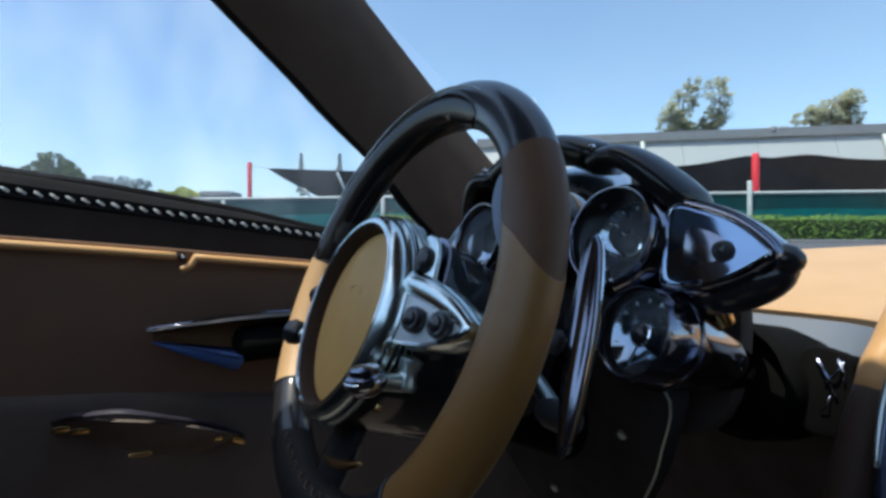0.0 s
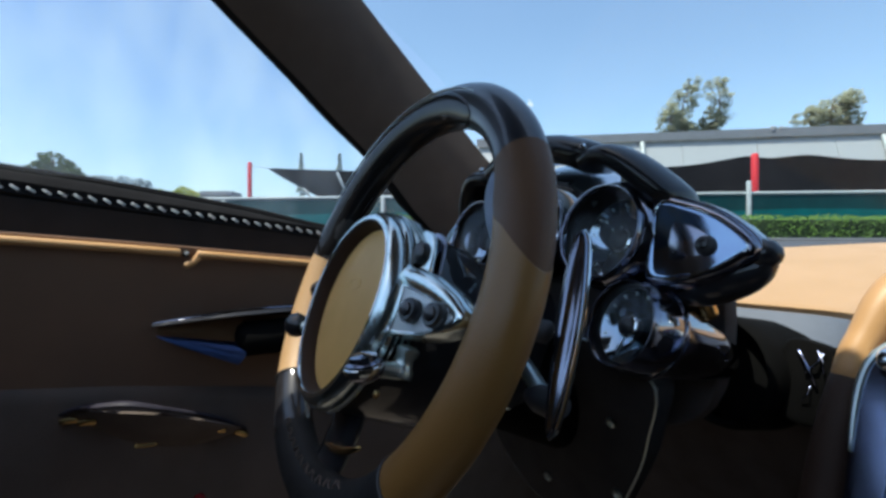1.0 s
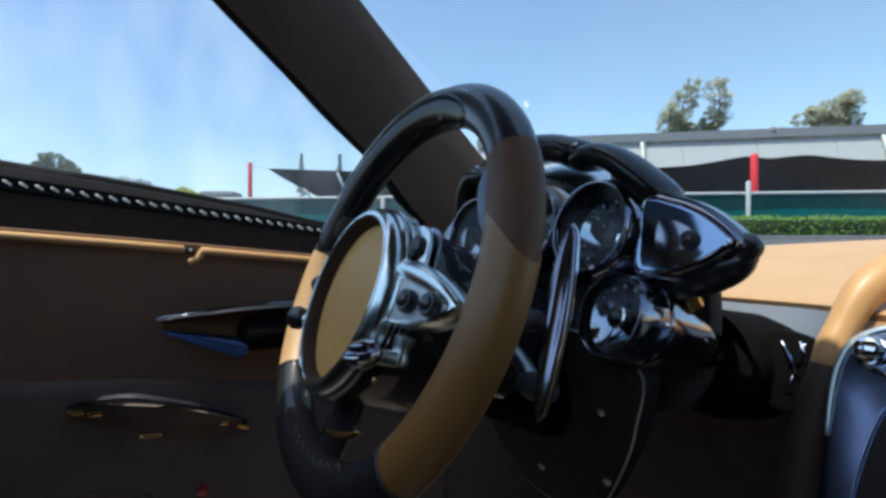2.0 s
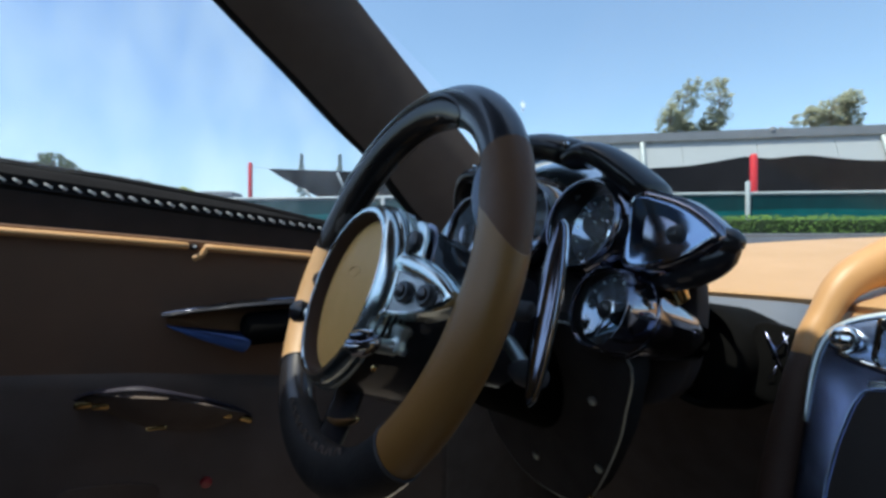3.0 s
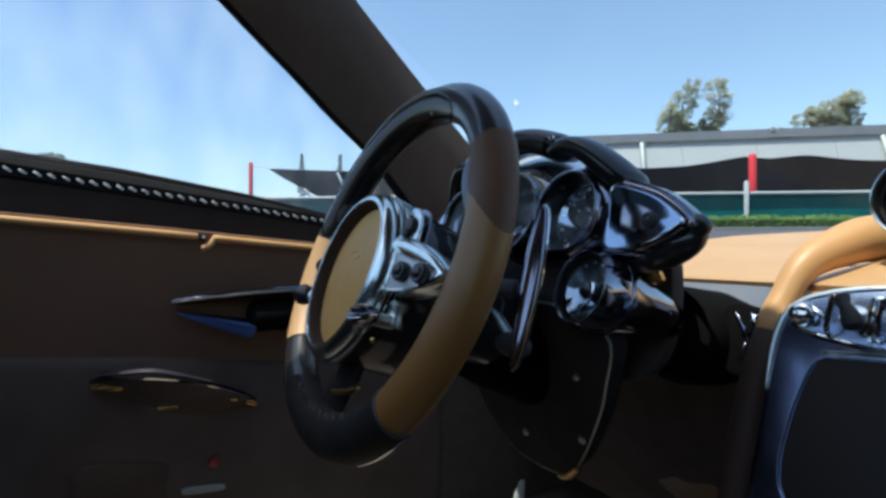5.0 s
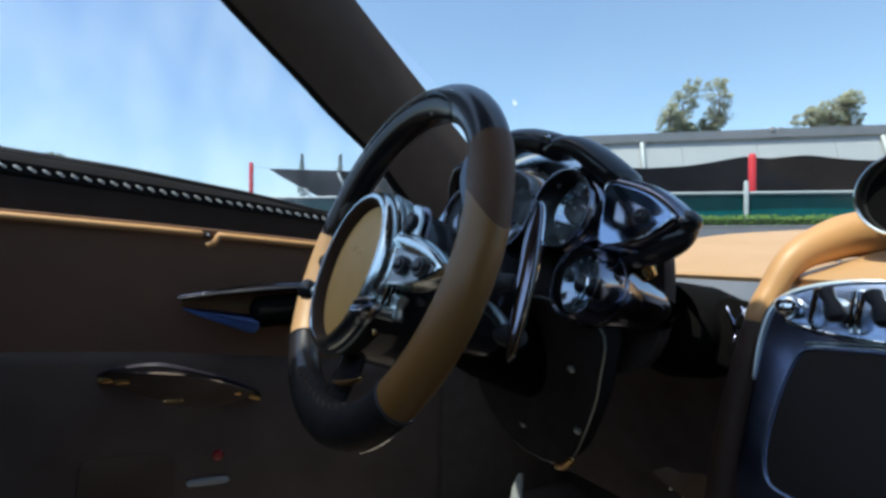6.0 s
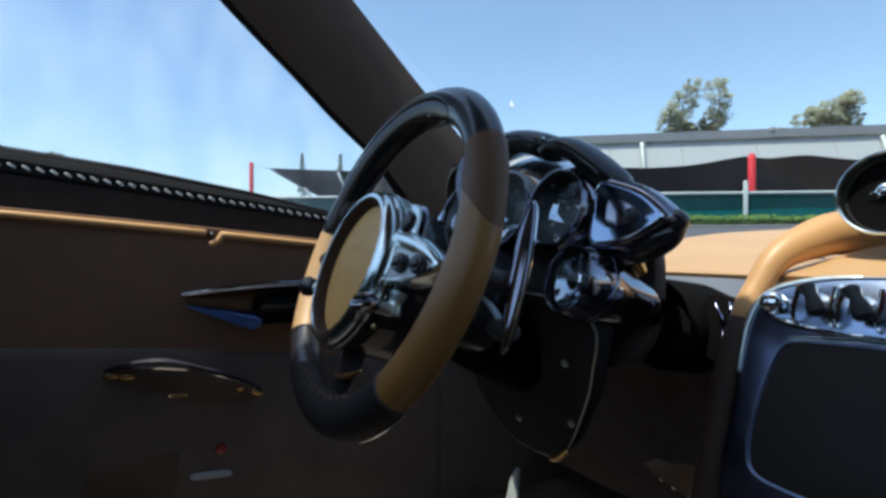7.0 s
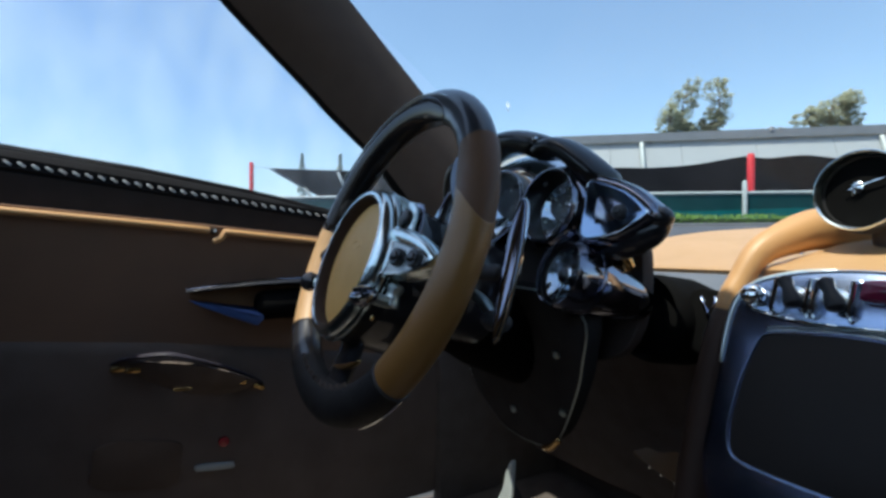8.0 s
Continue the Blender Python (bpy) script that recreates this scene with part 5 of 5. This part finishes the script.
# black shade cloth screen under the building's edge
cloth = thing("shade_screen", Matrix.Translation((6, 15, 0)), "black shade cloth screen with a sagging top edge", "shade cloth")
TOP = [(1.0, 3.0), (6.0, 3.10), (7.5, 3.24), (8.9, 3.46), (9.5, 3.36), (10.6, 3.47), (13.0, 3.39), (16.0, 3.34), (20.0, 3.40)]
part("cloth", sheet(lambda u, v: (1.0 + 19 * u - 6, 0.25 * math.sin(u * 23), 1.0 + (table(1.0 + 19 * u, TOP) - 1.0) * v), 60, 6, 0.01), SHADECLOTH, cloth)
for x in (1.2, 8.9, 14.5, 19.8):
    part("stake", sweep([(x - 6, 0.1, 0), (x - 6, 0.1, table(x, TOP) + 0.03)], 0.04, n=8), GALV, cloth)
sail = thing("shade_sail", Matrix.Translation((-3, 16, 0)), "black triangular shade sail on pale poles", "shade sail")
part("cloth", sheet(lambda u, v: (-5.5 + 6.4 * u + 3, 1.5 * v * u, 3.257 - 0.213 * u - min(1, u / 0.24) ** 0.9 * v * (0.84 - 0.05 * u)), 36, 8, 0.012), SHADECLOTH, sail)
for x0, z0, x1, z1 in ((-3.3, 3.1, -2.95, 2.3), (-4.35, 2.6, -4.0, 2.2), (0.8, 3.2, 0.9, 0.0)):
    part("prop", sweep([(x0 + 3, -0.1, z0), (x1 + 3, -0.1, z1)], 0.045, n=8), GALV, sail)
part("tie_wire", sweep([(-5.5 + 3, 0, 3.26), (-6.1 + 3, 0, 3.33)], 0.008, n=5), GALV, sail)

shelter = thing("flat_shelter", Matrix.Translation((-8.7, 20.0, 0)), "small dark flat-roofed shelter behind the fence", "shelter")
part("shelter_roof", box(-0.62, -0.5, 2.74, 0.62, 0.5, 2.94, 0.03), ROOFTRIM, shelter, "dark flat roof")
for x in (-0.5, 0.5):
    part("shelter_post", sweep([(x, 0, 0), (x, 0, 2.75)], 0.04, n=8), GALV, shelter)

building = thing("low_building", Matrix.Translation((12, 26, 0)), "long low industrial building with pale grey fascia", "building")
BL, BR = Vector((1.8, 28.2, 0)) - Vector((12, 26, 0)), Vector((34, 22.4, 0)) - Vector((12, 26, 0))
bdir = (BR - BL).normalized()
bnor = Vector((bdir.y, -bdir.x, 0))


def bld(s, out, z):
    p = BL.lerp(BR, s) + bnor * out
    return (p.x, p.y, z)


part("wall", sheet(lambda u, v: bld(u, -0.6, 0.0 + 4.5 * v), 20, 2, 0.2), WALLDARK, building, "wall coloured dark as shade")
for i in range(9):
    s0, s1 = i / 9 + 0.0003, (i + 1) / 9 - 0.0003
    part("fascia_panel", sheet(lambda u, v: bld(s0 + (s1 - s0) * u, -0.9 * v, 4.35 + 2.18 * v), 2, 2, 0.06), FASCIA, building)
part("roof_trim", sheet(lambda u, v: bld(u, -0.78, 6.50 + 0.44 * v), 20, 1, 0.12), ROOFTRIM, building, "dark metal roof edge")
part("roof", sheet(lambda u, v: bld(u, -0.83 - 12 * v, 6.88 + 0.1 * v), 8, 4, 0.1), ROOFTRIM, building)
for s, z in ((0.272, 6.25), (0.62, 6.2)):
    part("downpipe", sweep([bld(s, 0.15, 4.4), bld(s, -0.68, z + 0.16)], 0.13, n=8), GALV, building)
for s, w in ((0.468, 0.20), (0.480, 0.16), (0.488, 0.12), (0.455, 0.10)):
    part("roof_cowl", sweep([bld(s, -0.76, 6.78), bld(s, -0.76, 6.90 + w * 0.3)], w, n=10, flat=0.7), ROOFTRIM, building)


def leaf_cluster(bm, c, r, count, size, rnd):
    for _ in range(count):
        v = Vector((rnd.gauss(0, 1), rnd.gauss(0, 1), rnd.gauss(0, 1))).normalized() * (rnd.random() ** 0.4)
        p = c + Vector((v.x * r, v.y * r, v.z * r * 0.75))
        d = Vector((rnd.uniform(-1, 1), rnd.uniform(-1, 1), rnd.uniform(-1, 0.5))).normalized()
        e = d.orthogonal().normalized()
        s = size * rnd.uniform(0.6, 1.3)
        bm.faces.new([bm.verts.new(p + q) for q in (-e * s * 0.35, d * s, e * s * 0.35, -d * s)])


def tree(name, at, trunk, lobes, count, leaf_size, per, mat, label, seed, group=""):
    """A trunk with limbs into each lobe, and a crown of many small leaf tufts; a lobe is (centre, half width, half height, lean)."""
    rnd = random.Random(seed)
    t = thing(name, Matrix.Translation(at), label, "tree", group)
    wood, leaves = bmesh.new(), bmesh.new()

    def limb(points, r):
        b2 = sweep(smooth_path(points, 3), lambda f: max(0.03, r * (1 - f) ** 1.1), n=6)
        me = bpy.data.meshes.new("limb")
        b2.to_mesh(me)
        b2.free()
        wood.from_mesh(me)
        bpy.data.meshes.remove(me)

    for c, a, h, lean in lobes:
        c = Vector(c)
        fork = Vector((c.x * 0.35, c.y * 0.35, trunk * 0.75))
        limb([(0, 0, 0), (0.05, 0, trunk * 0.4), fork, c + Vector((-lean * 0.4, 0, -h * 0.4)), c + Vector((lean * 0.6, 0, h * 0.6))], 0.26 if trunk > 5.5 else 0.04)
        for k in range(count):
            v = Vector((rnd.gauss(0, 1), rnd.gauss(0, 1), rnd.gauss(0, 1))).normalized() * rnd.uniform(0.25, 1.0) ** 0.5
            p = c + Vector((v.x * a + v.z * lean, v.y * a, v.z * h))
            leaf_cluster(leaves, p, min(a, h) * rnd.uniform(0.20, 0.42), per, leaf_size, rnd)
            if k % 5 == 0:
                limb([c + Vector((v.z * lean * 0.3, 0, v.z * h * 0.3)), c.lerp(p, 0.6) + Vector((0, 0, -0.1)), p], 0.05)
    part("trunk", wood, BARK, t)
    part("crown", leaves, mat, t, smooth=False, kind="stuff")


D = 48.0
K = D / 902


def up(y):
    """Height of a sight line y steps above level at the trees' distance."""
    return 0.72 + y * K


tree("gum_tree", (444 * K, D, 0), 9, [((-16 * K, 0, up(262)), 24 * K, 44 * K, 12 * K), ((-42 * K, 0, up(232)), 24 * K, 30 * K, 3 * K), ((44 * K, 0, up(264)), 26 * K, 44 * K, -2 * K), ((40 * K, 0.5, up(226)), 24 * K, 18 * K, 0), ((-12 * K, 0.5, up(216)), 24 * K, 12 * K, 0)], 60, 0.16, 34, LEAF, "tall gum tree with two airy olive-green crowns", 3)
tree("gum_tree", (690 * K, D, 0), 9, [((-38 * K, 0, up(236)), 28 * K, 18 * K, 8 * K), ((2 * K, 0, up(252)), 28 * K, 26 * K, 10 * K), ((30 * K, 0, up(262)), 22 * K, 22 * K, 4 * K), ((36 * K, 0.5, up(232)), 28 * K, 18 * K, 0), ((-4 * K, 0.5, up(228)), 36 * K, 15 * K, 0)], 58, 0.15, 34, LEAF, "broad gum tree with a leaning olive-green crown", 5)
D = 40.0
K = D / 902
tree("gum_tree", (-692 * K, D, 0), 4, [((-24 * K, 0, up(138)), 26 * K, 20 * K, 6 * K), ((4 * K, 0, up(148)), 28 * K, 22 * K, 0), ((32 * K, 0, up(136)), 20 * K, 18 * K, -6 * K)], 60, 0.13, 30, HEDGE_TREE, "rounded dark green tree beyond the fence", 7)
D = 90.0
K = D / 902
tree("far_tree", (-570 * K, D, 0), 6, [((-30 * K, 0, up(122)), 22 * K, 9 * K, 0), ((5 * K, 0, up(118)), 24 * K, 11 * K, 0), ((36 * K, 0, up(115)), 18 * K, 9 * K, 0)], 40, 0.25, 24, HAZED_LEAF, "distant tree beyond the fence, haze in its pale colour", 17)
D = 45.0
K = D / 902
for x in (-251, -183):
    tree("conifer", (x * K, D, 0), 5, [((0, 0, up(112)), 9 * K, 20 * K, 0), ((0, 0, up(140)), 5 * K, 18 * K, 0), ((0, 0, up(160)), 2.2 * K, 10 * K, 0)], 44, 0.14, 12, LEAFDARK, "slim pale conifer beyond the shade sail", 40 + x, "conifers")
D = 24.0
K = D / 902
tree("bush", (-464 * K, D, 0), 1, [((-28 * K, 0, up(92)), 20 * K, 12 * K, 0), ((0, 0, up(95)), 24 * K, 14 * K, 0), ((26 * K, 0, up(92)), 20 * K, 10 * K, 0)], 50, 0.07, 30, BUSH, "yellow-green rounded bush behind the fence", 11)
